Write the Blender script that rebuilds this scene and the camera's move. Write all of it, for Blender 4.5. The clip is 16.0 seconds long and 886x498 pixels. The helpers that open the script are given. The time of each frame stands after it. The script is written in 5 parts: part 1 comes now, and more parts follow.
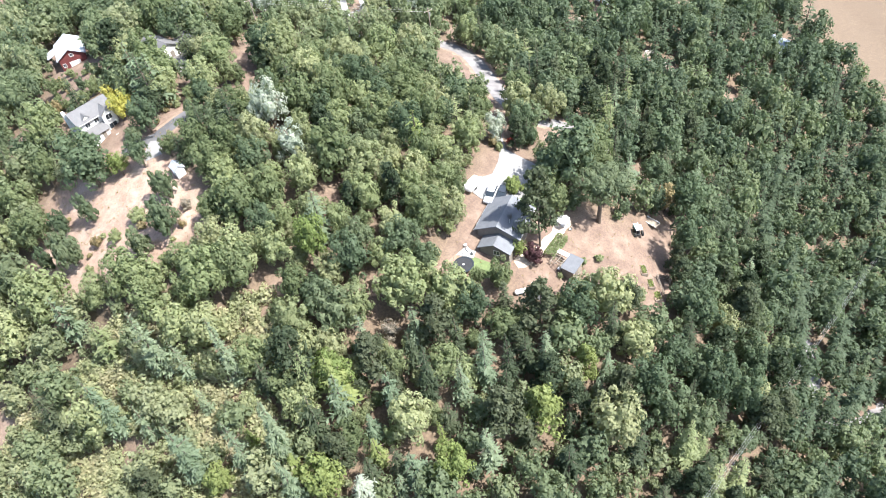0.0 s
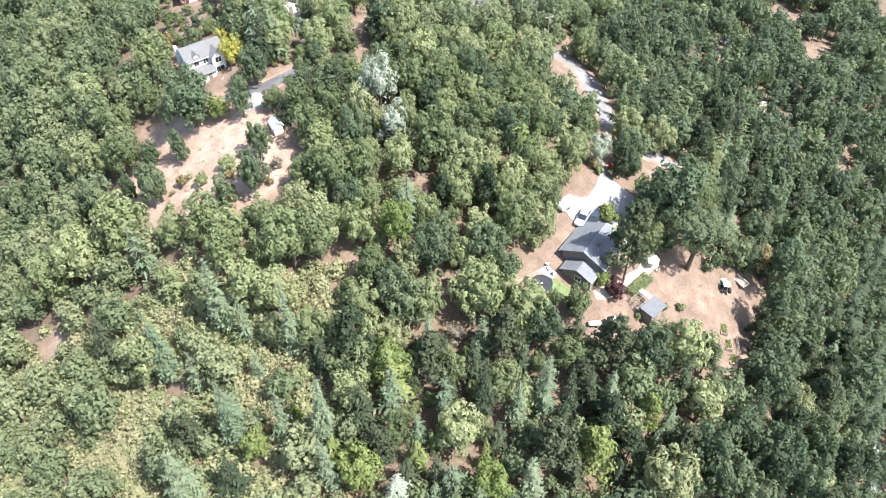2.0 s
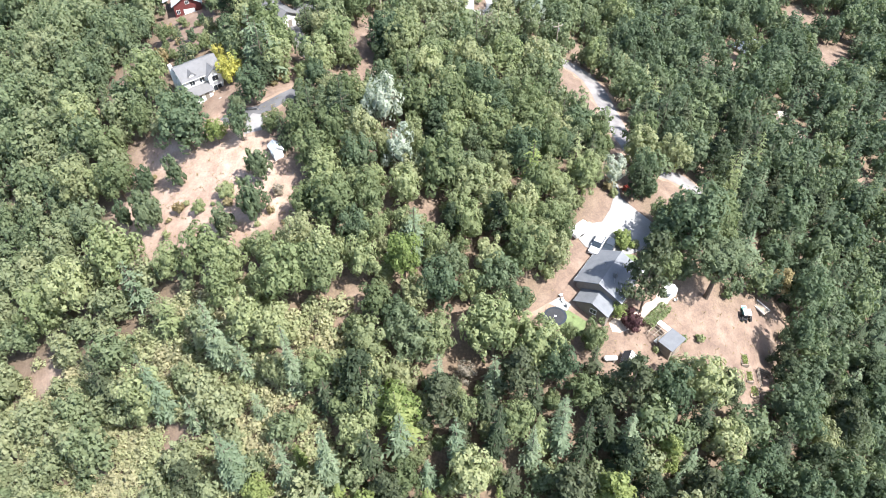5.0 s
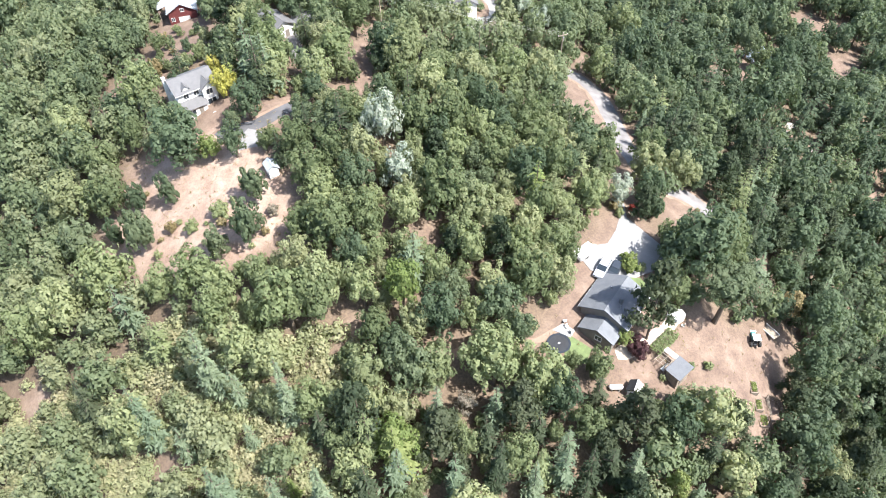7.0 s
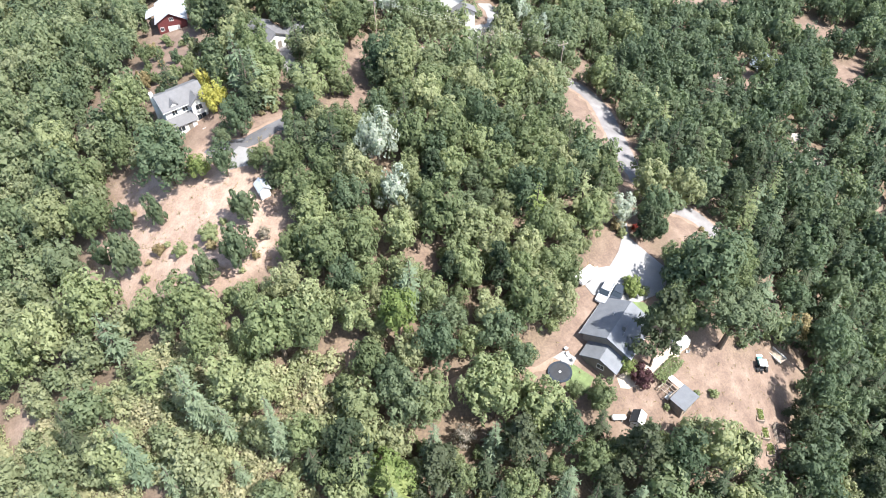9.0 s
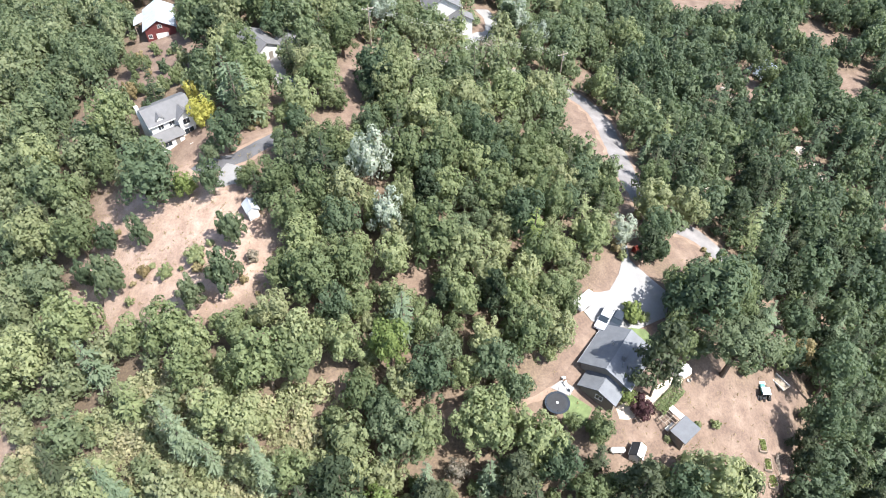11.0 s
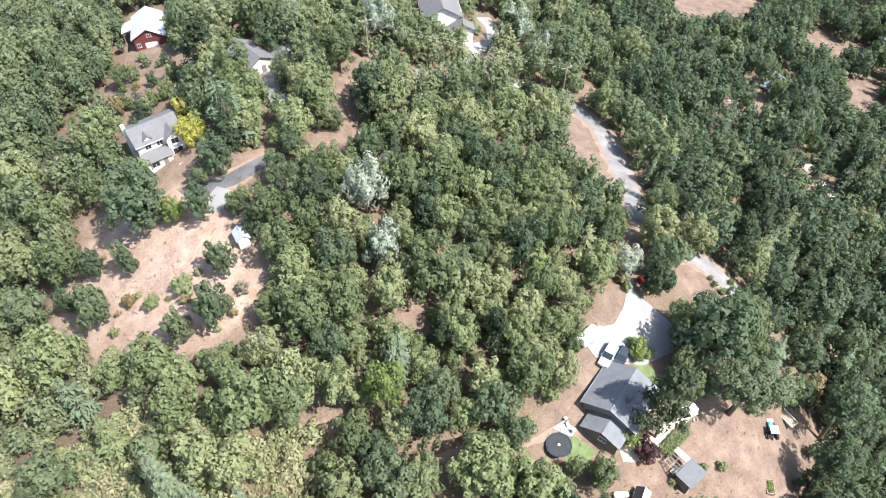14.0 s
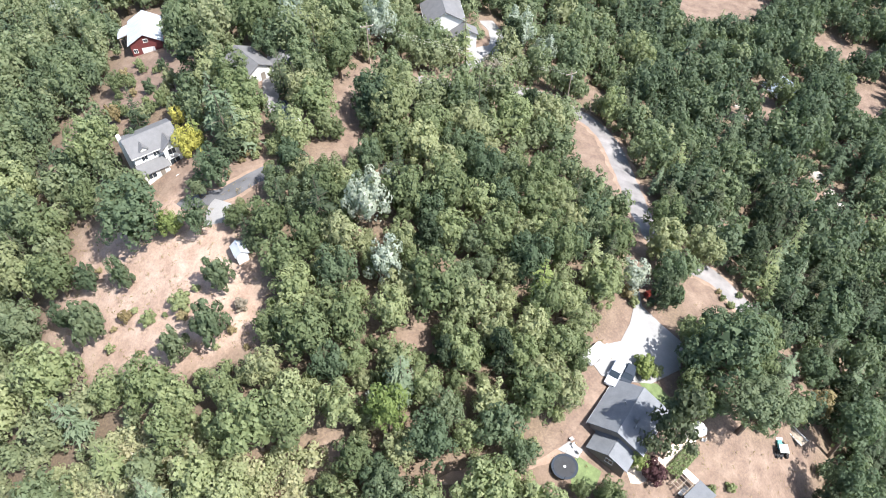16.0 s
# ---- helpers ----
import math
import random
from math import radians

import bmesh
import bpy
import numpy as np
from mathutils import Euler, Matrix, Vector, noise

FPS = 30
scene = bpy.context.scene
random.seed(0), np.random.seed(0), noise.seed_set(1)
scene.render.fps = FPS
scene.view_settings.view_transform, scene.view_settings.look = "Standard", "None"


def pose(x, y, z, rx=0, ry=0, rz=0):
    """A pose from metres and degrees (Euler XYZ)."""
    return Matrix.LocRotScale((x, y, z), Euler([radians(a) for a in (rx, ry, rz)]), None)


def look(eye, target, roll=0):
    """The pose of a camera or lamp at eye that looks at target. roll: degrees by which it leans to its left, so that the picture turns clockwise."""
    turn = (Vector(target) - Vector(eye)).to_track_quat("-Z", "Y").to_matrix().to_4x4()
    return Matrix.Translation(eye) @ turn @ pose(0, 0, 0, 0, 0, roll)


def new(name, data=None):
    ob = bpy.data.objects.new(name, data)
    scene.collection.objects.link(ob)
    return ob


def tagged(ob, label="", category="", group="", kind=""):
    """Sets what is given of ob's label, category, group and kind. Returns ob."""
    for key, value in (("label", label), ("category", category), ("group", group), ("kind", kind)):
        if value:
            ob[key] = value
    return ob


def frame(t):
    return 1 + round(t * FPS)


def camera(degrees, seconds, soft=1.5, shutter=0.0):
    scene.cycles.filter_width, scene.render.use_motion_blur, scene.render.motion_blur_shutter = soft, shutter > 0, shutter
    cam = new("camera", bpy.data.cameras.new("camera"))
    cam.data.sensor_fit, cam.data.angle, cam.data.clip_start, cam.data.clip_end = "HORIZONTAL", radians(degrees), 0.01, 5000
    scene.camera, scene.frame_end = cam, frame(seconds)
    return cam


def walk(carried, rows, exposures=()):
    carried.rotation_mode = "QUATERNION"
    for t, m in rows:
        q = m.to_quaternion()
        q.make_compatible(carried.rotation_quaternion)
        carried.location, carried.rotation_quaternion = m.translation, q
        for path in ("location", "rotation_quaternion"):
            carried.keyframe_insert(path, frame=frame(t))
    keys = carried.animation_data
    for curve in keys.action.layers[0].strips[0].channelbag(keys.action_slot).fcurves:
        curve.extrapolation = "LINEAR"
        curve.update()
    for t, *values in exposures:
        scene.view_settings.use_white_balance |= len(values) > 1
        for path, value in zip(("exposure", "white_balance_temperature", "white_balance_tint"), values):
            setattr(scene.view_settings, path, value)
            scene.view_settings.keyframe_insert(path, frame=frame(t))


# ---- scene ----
cam = camera(63.2, 16.0, soft=0.95)
PATH = [
    (0, (-24.72, -105.19, 99.25), (-21.585, -71.382, 62.541), -10.44),
    (0.5, (-27.16, -104.04, 98.06), (-24.799, -69.946, 61.570), -8.96),
    (1, (-31.58, -102.76, 97.05), (-31.151, -68.462, 60.668), -3.90),
    (1.5, (-31.63, -101.74, 97.29), (-31.390, -67.534, 60.826), -2.00),
    (2, (-31.38, -100.50, 97.60), (-31.172, -66.435, 61.004), -1.74),
    (2.5, (-31.34, -99.28, 97.57), (-31.089, -65.245, 60.947), -1.56),
    (3, (-31.71, -97.76, 97.75), (-31.584, -63.825, 61.034), -2.01),
    (3.5, (-32.07, -95.92, 98.04), (-31.961, -62.157, 61.169), -2.18),
    (4, (-32.45, -94.28, 98.27), (-32.358, -60.624, 61.297), -2.35),
    (6.5, (-32.20, -86.13, 98.74), (-32.072, -52.893, 61.384), -1.90),
    (7, (-32.04, -84.54, 98.85), (-32.043, -51.374, 61.430), -2.08),
    (7.5, (-31.89, -83.00, 98.83), (-31.880, -49.886, 61.365), -2.27),
    (8, (-31.77, -81.33, 98.95), (-31.697, -48.316, 61.395), -2.20),
    (8.5, (-31.75, -79.63, 99.14), (-31.623, -46.731, 61.488), -2.04),
    (9, (-31.80, -77.88, 99.27), (-31.641, -45.083, 61.523), -1.91),
    (11.5, (-31.02, -69.63, 99.91), (-30.596, -37.388, 61.698), -0.98),
    (12, (-30.99, -68.09, 100.14), (-30.488, -35.972, 61.826), -0.68),
    (12.5, (-31.07, -66.68, 100.14), (-30.616, -34.640, 61.756), -0.81),
    (13, (-31.10, -65.27, 100.26), (-30.677, -33.348, 61.777), -0.84),
    (13.5, (-31.26, -63.69, 100.54), (-30.758, -31.949, 61.904), -0.62),
    (14, (-31.30, -62.53, 100.57), (-30.738, -30.865, 61.881), -0.44),
    (14.5, (-31.46, -61.34, 100.54), (-30.880, -29.749, 61.784), -0.40),
    (15, (-31.56, -60.20, 100.49), (-31.056, -28.678, 61.684), -0.59),
    (15.5, (-31.68, -59.13, 100.60), (-31.143, -27.719, 61.696), -0.46),
    (16, (-31.75, -58.16, 100.69), (-31.181, -26.839, 61.719), -0.32),
]
walk(cam, [(t, look(eye, target, roll)) for t, eye, target, roll in PATH],
     exposures=[(0.0, 1.92), (3.5, 1.9), (7.0, 1.84), (9.0, 1.78), (12.0, 1.66), (16.0, 1.68)])

# ---- light: a clear summer day, sun high to the right of the flight ----
SUN_AZ, SUN_EL = radians(118), radians(57)  # azimuth clockwise from +y
world = bpy.data.worlds.new("sky")
scene.world = world
world.use_nodes = True
wn = world.node_tree.nodes
sky = wn.new("ShaderNodeTexSky")
sky.sky_type, sky.sun_disc = "NISHITA", False
sky.sun_elevation, sky.sun_rotation = SUN_EL, SUN_AZ
sky.air_density, sky.dust_density = 1.0, 1.5
wn["Background"].inputs["Strength"].default_value = 0.105
world.node_tree.links.new(sky.outputs[0], wn["Background"].inputs[0])
sun_data = bpy.data.lights.new("sun", "SUN")
sun_data.energy, sun_data.angle, sun_data.color = 3.7, radians(0.5), (1.0, 0.97, 0.93)
sun = new("sun", sun_data)
to_sun = Vector((math.sin(SUN_AZ) * math.cos(SUN_EL), math.cos(SUN_AZ) * math.cos(SUN_EL), math.sin(SUN_EL)))
sun.matrix_world = look(to_sun * 300, (0, 0, 0))


# ---- materials ----
def material(name, rough=0.8, metal=0.0):
    m = bpy.data.materials.new(name)
    m.use_nodes = True
    b = m.node_tree.nodes["Principled BSDF"]
    b.inputs["Roughness"].default_value, b.inputs["Metallic"].default_value = rough, metal
    return m, m.node_tree.nodes, m.node_tree.links, b


def ramp(nodes, stops):
    r = nodes.new("ShaderNodeValToRGB")
    e = r.color_ramp.elements
    while len(e) < len(stops):
        e.new(0.5)
    for el, (p, c) in zip(e, stops):
        el.position, el.color = p, (*c, 1)
    return r


def noise_of(nodes, links, scale, detail=4.0, rough=0.6, coords=None):
    n = nodes.new("ShaderNodeTexNoise")
    n.inputs["Scale"].default_value, n.inputs["Detail"].default_value, n.inputs["Roughness"].default_value = scale, detail, rough
    if coords is None:
        coords = nodes.new("ShaderNodeTexCoord").outputs["Object"]
    links.new(coords, n.inputs["Vector"])
    return n


def mixed(nodes, links, fac, a, b, mode="MIX"):
    m = nodes.new("ShaderNodeMix")
    m.data_type, m.blend_type = "RGBA", mode
    for sock, v in ((m.inputs[0], fac), (m.inputs[6], a), (m.inputs[7], b)):
        if isinstance(v, (int, float)):
            sock.default_value = v
        elif isinstance(v, tuple):
            sock.default_value = (*v, 1)
        else:
            links.new(v, sock)
    return m.outputs[2]


def bumped(nodes, links, b, height, strength, dist):
    n = nodes.new("ShaderNodeBump")
    n.inputs["Strength"].default_value, n.inputs["Distance"].default_value = strength, dist
    links.new(height, n.inputs["Height"])
    links.new(n.outputs[0], b.inputs["Normal"])


def plain(name, color, rough=0.7, metal=0.0, vary=0.25, scale=1.5, fine=18.0, bump=0.15):
    """A surface of one colour with stains and grain at two scales."""
    m, n, l, b = material(name, rough, metal)
    lo, hi = tuple(c * (1 - vary) for c in color), tuple(min(c * (1 + vary), 0.95) for c in color)
    a = noise_of(n, l, scale)
    f = noise_of(n, l, fine, 3)
    r1 = ramp(n, [(0.3, lo), (0.7, hi)])
    l.new(a.outputs[0], r1.inputs[0])
    r2 = ramp(n, [(0.3, (0.82, 0.82, 0.82)), (0.7, (1.0, 1.0, 1.0))])
    l.new(f.outputs[0], r2.inputs[0])
    l.new(mixed(n, l, 1.0, r1.outputs[0], r2.outputs[0], "MULTIPLY"), b.inputs["Base Color"])
    if bump:
        bumped(n, l, b, f.outputs[0], bump, 0.02)
    return m


def leaf_material(name, dark, mid, light, by_attribute=False, gloss=0.55):
    """Foliage: colour differs from tree to tree and from clump to clump; thin leaves pass some light."""
    m, n, l, b = material(name, gloss)
    b.inputs["Specular IOR Level"].default_value = 0.15
    if by_attribute:
        at = n.new("ShaderNodeAttribute")
        at.attribute_name = "tint"
        own = at.outputs["Fac"]
    else:
        own = n.new("ShaderNodeObjectInfo").outputs["Random"]
    isl = n.new("ShaderNodeNewGeometry").outputs["Random Per Island"]
    r = ramp(n, [(0.0, dark), (0.5, mid), (1.0, light)])
    l.new(own, r.inputs[0])
    r2 = ramp(n, [(0.0, (0.88, 0.9, 0.88)), (0.5, (0.98, 1.0, 0.98)), (1.0, (1.1, 1.08, 1.06))])
    l.new(isl, r2.inputs[0])
    col = mixed(n, l, 1.0, r.outputs[0], r2.outputs[0], "MULTIPLY")
    where = n.new("ShaderNodeNewGeometry").outputs["Position"]
    f = noise_of(n, l, 1.1, 3, 0.6, where)
    r3 = ramp(n, [(0.3, (0.84, 0.86, 0.84)), (0.7, (1.12, 1.11, 1.1))])
    l.new(f.outputs[0], r3.inputs[0])
    col = mixed(n, l, 1.0, col, r3.outputs[0], "MULTIPLY")
    l.new(col, b.inputs["Base Color"])
    tr = n.new("ShaderNodeBsdfTranslucent")
    l.new(mixed(n, l, 1.0, col, (1.15, 1.25, 0.84), "MULTIPLY"), tr.inputs["Color"])
    mix = n.new("ShaderNodeMixShader")
    mix.inputs[0].default_value = 0.42
    l.new(b.outputs[0], mix.inputs[1])
    l.new(tr.outputs[0], mix.inputs[2])
    l.new(mix.outputs[0], n["Material Output"].inputs["Surface"])
    return m


OAK = leaf_material("oak_leaves", (0.111, 0.139, 0.0727), (0.175, 0.206, 0.11), (0.263, 0.273, 0.161))
LIVE_OAK = leaf_material("live_oak_leaves", (0.0704, 0.0999, 0.0615), (0.106, 0.142, 0.0867), (0.154, 0.184, 0.112))
LIME = leaf_material("lime_leaves", (0.154, 0.199, 0.0716), (0.194, 0.234, 0.0882), (0.232, 0.263, 0.111))
YELLOW = leaf_material("yellow_leaves", (0.37, 0.353, 0.1), (0.44, 0.403, 0.12), (0.493, 0.437, 0.14))
OLIVE = leaf_material("olive_leaves", (0.171, 0.206, 0.107), (0.238, 0.268, 0.145), (0.301, 0.316, 0.184))
FIR = leaf_material("fir_needles", (0.0519, 0.0724, 0.0439), (0.0697, 0.0906, 0.0553), (0.0948, 0.11, 0.0685))
BLUE_FIR = leaf_material("blue_fir_needles", (0.145, 0.194, 0.131), (0.177, 0.223, 0.15), (0.209, 0.253, 0.171))
GREY_PINE = leaf_material("grey_pine_needles", (0.276, 0.315, 0.276), (0.321, 0.358, 0.315), (0.368, 0.393, 0.345))
PURPLE = leaf_material("purple_leaves", (0.07, 0.036, 0.042), (0.084, 0.042, 0.048), (0.098, 0.048, 0.06))
TWIGS = leaf_material("bare_twigs", (0.24, 0.21, 0.18), (0.3, 0.26, 0.22), (0.36, 0.32, 0.27), gloss=0.8)
DRY = leaf_material("dry_leaves", (0.243, 0.19, 0.106), (0.288, 0.237, 0.139), (0.324, 0.275, 0.17), gloss=0.8)
SCRUB = leaf_material("scrub_leaves", (0.264, 0.286, 0.167), (0.326, 0.333, 0.203), (0.352, 0.322, 0.214), by_attribute=True)
RED_LEAVES = leaf_material("red_leaves", (0.25, 0.05, 0.04), (0.3, 0.06, 0.05), (0.34, 0.08, 0.06))
# The dark end holds extra blue, painted in for haze over distant trees.
WOODS = leaf_material("woods_leaves", (0.0902, 0.121, 0.078), (0.155, 0.189, 0.11), (0.241, 0.258, 0.158), by_attribute=True)
GRASS = plain("green_lawn", (0.12, 0.16, 0.065), 0.9, vary=0.3, scale=0.8, fine=8, bump=0.5)
BARK = plain("bark", (0.13, 0.1, 0.075), 0.9, scale=3.0, fine=25.0, bump=0.5)

CONCRETE = plain("pale_concrete", (0.26, 0.257, 0.256), 0.8, vary=0.12, scale=0.25, fine=6)
DARK_ASPHALT = plain("dark_asphalt", (0.11, 0.11, 0.118), 0.9, vary=0.25, scale=0.35, fine=9)
ASPHALT = plain("worn_asphalt", (0.21, 0.2, 0.2), 0.9, vary=0.25, scale=0.35, fine=9)
GRAVEL = plain("pale_gravel", (0.5, 0.42, 0.34), 0.95, vary=0.2, scale=0.5, fine=7)
SOIL = plain("bare_soil", (0.26, 0.185, 0.14), 0.95, vary=0.2, scale=0.5, fine=7)
SHINGLE = plain("grey_shingles", (0.15, 0.16, 0.176), 0.85, vary=0.12, scale=0.8, fine=10)
SHINGLE_PALE = plain("pale_grey_shingles", (0.14, 0.14, 0.145), 0.85, vary=0.12, scale=0.8, fine=10)
WHITE_METAL = plain("white_metal_roofing", (0.42, 0.45, 0.49), 0.4, vary=0.08, scale=0.5)
BLUE_METAL = plain("blue_grey_metal_roofing", (0.25, 0.3, 0.36), 0.45, vary=0.12, scale=0.5)
WHITE = plain("white_paint", (0.7, 0.7, 0.69), 0.6, vary=0.05)
SIDING = plain("grey_brown_siding", (0.2, 0.175, 0.15), 0.8, vary=0.12)
RED = plain("barn_red_siding", (0.14, 0.033, 0.032), 0.8, vary=0.15)
WOOD = plain("weathered_wood", (0.3, 0.25, 0.2), 0.85, vary=0.2, scale=2.0)
DARK = plain("dark_mat", (0.025, 0.027, 0.032), 0.7, vary=0.2)
RUBBER = plain("tyre_rubber", (0.02, 0.02, 0.02), 0.85, vary=0.1)
STEEL = plain("steel_tube", (0.5, 0.5, 0.5), 0.4, 0.9, vary=0.1)
PAINT_SILVER = plain("silver_car_paint", (0.6, 0.61, 0.63), 0.25, 0.3, vary=0.03, bump=0)
PAINT_DARK = plain("dark_car_paint", (0.05, 0.06, 0.075), 0.25, 0.2, vary=0.05, bump=0)
PAINT_WHITE = plain("white_car_paint", (0.78, 0.78, 0.77), 0.3, vary=0.03, bump=0)
PAINT_TEAL = plain("teal_machine_paint", (0.12, 0.36, 0.34), 0.4, vary=0.05, bump=0)
GLASS = plain("dark_window_glass", (0.03, 0.04, 0.05), 0.08, vary=0.1, bump=0)
STONE = plain("pale_boulder", (0.42, 0.38, 0.34), 0.9, vary=0.2, scale=0.8, fine=4, bump=0.6)
PALE_WIRE = plain("bare_aluminium_cable", (0.4, 0.41, 0.42), 0.45, 0.2, vary=0.05, bump=0)
WIRE = plain("power_cable", (0.3, 0.3, 0.31), 0.4, 0.5, vary=0.05, bump=0)


def ground_material():
    """Dry tawny grass and pinkish soil in the open, leaf litter under the trees."""
    m, n, l, b = material("dry_ground", 0.95)
    at = n.new("ShaderNodeAttribute")
    at.attribute_name = "open"
    big, mid, fine = noise_of(n, l, 0.06, 5), noise_of(n, l, 0.35, 5), noise_of(n, l, 2.6, 4, 0.7)
    soil = ramp(n, [(0.28, (0.122, 0.086, 0.07)), (0.5, (0.176, 0.129, 0.103)), (0.72, (0.24, 0.184, 0.15))])
    l.new(mid.outputs[0], soil.inputs[0])
    straw = ramp(n, [(0.35, (0.8, 0.78, 0.76)), (0.65, (1.1, 1.05, 1.0))])
    l.new(fine.outputs[0], straw.inputs[0])
    dry = mixed(n, l, 1.0, soil.outputs[0], straw.outputs[0], "MULTIPLY")
    # Paler soil, whose colour also makes up for sunlight missing on the slope.
    paled = n.new("ShaderNodeAttribute")
    paled.attribute_name = "paled"
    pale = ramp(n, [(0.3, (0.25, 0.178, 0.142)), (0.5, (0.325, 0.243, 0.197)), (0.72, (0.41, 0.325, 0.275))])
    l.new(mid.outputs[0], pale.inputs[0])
    dry = mixed(n, l, paled.outputs["Fac"], dry, mixed(n, l, 1.0, pale.outputs[0], straw.outputs[0], "MULTIPLY"))
    litter = ramp(n, [(0.3, (0.085, 0.062, 0.045)), (0.55, (0.14, 0.102, 0.07)), (0.75, (0.21, 0.165, 0.11))])
    l.new(fine.outputs[0], litter.inputs[0])
    add = n.new("ShaderNodeMath")
    add.operation, add.use_clamp = "MULTIPLY_ADD", True
    l.new(big.outputs[0], add.inputs[0])
    add.inputs[1].default_value = 0.55
    sub = n.new("ShaderNodeMath")
    sub.operation = "SUBTRACT"
    l.new(at.outputs["Fac"], sub.inputs[0])
    sub.inputs[1].default_value = 0.3
    l.new(sub.outputs[0], add.inputs[2])
    l.new(mixed(n, l, add.outputs[0], litter.outputs[0], dry), b.inputs["Base Color"])
    bumped(n, l, b, fine.outputs[0], 0.5, 0.12)
    return m


GROUND = ground_material()

# ---- the lie of the land: a wooded knoll that falls away to a creek on its sunny side ----
X0, Y0, STEP = -180.0, -80.0, 40.0
HEIGHTS = np.array([
    [-72.0, -54.4, -39.4, -33.4, -34.3, -37.9, -47.0, -50.4, -50.3],
    [-59.5, -46.9, -24.8, -5.9, -13.8, -16.8, -51.3, -56.1, -49.6],
    [-44.4, -33.4, -7.7, 16.9, 7.4, 3.7, -43.8, -52.1, -47.6],
    [-30.0, -13.2, 9.0, 20.4, -0.2, -9.7, -21.6, -37.8, -47.2],
    [-19.2, -4.6, 7.8, 11.4, -2.3, -20.2, -20.7, -30.8, -42.6],
    [-13.9, -5.2, 1.5, 3.1, -2.8, -18.6, -27.2, -30.4, -35.4],
    [-10.9, -8.4, -6.3, -7.4, -13.5, -23.9, -30.1, -30.2, -29.4],
    [-7.7, -11.1, -14.6, -19.2, -25.0, -30.1, -31.6, -29.0, -24.2],
])


def height(x, y):
    """Height of the ground, a smooth spline through the knots."""
    ny, nx = HEIGHTS.shape
    u = np.clip((np.asarray(x, float) - X0) / STEP, 0, nx - 1.001)
    v = np.clip((np.asarray(y, float) - Y0) / STEP, 0, ny - 1.001)
    i, j = np.floor(u).astype(int), np.floor(v).astype(int)

    def weights(t):
        return (1 - t) ** 3 / 6, (3 * t**3 - 6 * t**2 + 4) / 6, (-3 * t**3 + 3 * t**2 + 3 * t + 1) / 6, t**3 / 6

    out = 0.0
    for q, wy in enumerate(weights(v - j)):
        for p, wx in enumerate(weights(u - i)):
            out = out + wx * wy * HEIGHTS[np.clip(j + q - 1, 0, ny - 1), np.clip(i + p - 1, 0, nx - 1)]
    return out


def h(x, y):
    return float(height(x, y))


# open ground: outlines of the clearings, and lines of roads and tracks with half widths
YARD = [(-0.5, 10.7), (4.0, 13.4), (9.1, 3.5), (5.5, -8.7), (16.3, -12.8), (26.0, -6.1), (37.4, -4.2), (31.8, -14.1), (28.1, -19.3), (28.5, -24.9), (23.2, -31.0), (19.8, -30.3), (19.9, -25.0), (9.8, -23.6), (-3.7, -27.1), (-7.8, -26.1), (-4.1, -19.1), (-15.9, -15.4), (-10.9, -5.2), (-7.5, 1.3)]
MEADOW = [(-97.0, 29.4), (-89.5, 24.0), (-78.6, 27.5), (-68.0, 25.0), (-64.3, 20.2), (-60.6, 13.4), (-56.4, 4.4), (-58.0, -0.5), (-61.5, -2.8), (-66.9, -4.6), (-73.8, -4.4), (-81.9, -2.9), (-88.0, -3.3), (-93.4, 3.0), (-99.8, 9.9), (-96.3, 14.6), (-95.0, 19.4)]
GLADE = [(-49.0, -13.2), (-45.8, -14.2), (-43.7, -16.1), (-46.1, -17.2), (-48.1, -19.6), (-50.5, -20.7), (-50.9, -19.2), (-49.0, -16.8)]
BEND = [(-0.9, 65.0), (6.0, 69.5), (10.9, 59.8), (11.8, 49.2), (11.4, 33.4), (8.6, 24.9), (3.6, 25.2), (5.1, 34.2), (4.9, 39.5), (0.4, 37.0), (0.1, 48.0), (-2.2, 51.3)]
BULB = [(-49.3, 46.5), (-47.1, 48.7), (-43.9, 42.2), (-44.5, 38.5), (-48.2, 36.0), (-49.8, 31.1), (-51.5, 32.2), (-48.8, 39.3)]
LANE_GARDEN = [(-69.8, 35.2), (-65.2, 34.6), (-60.7, 31.2), (-61.4, 24.8), (-66.4, 22.4), (-69.6, 24.1), (-68.5, 29.9)]
RED_YARD = [(-98.6, 69.3), (-96.4, 73.7), (-86.1, 71.4), (-82.8, 64.1), (-87.2, 61.3), (-96.2, 64.3)]
HILLSIDE = [(-98.9, 61.5), (-81.7, 63.4), (-77.3, 52.4), (-82.2, 50.5), (-88.1, 50.7), (-90.6, 43.9), (-92.4, 42.1), (-96.1, 52.1)]
WEST_BANK = [(-120.5, -7.7), (-110.6, -11.7), (-105.3, -13.3), (-105.4, -16.2), (-109.2, -17.9), (-116.2, -13.0)]
LANDING = [(11.3, 17.8), (20.8, 23.4), (27.6, 16.4), (20.1, 10.5), (11.3, 9.0)]
EAST_YARD = [(53.2, 94.9), (69.3, 103.3), (61.9, 83.7), (50.7, 78.3)]
WHITE_HOUSE_SITE = [(-91.4, 40.1), (-81.5, 47.9), (-76.2, 32.8), (-74.2, 27.4), (-80.9, 29.1)]
FIELD = [(43.2, 126.6), (68.0, 134.3), (75.2, 136.7), (76.8, 148.9), (62.4, 158.9), (42.7, 149.5)]
EAST_STRIP = [(80.1, 126.5), (84.1, 123.9), (93.9, 117.7), (91.4, 114.3), (83.1, 116.6), (79.1, 119.0)]
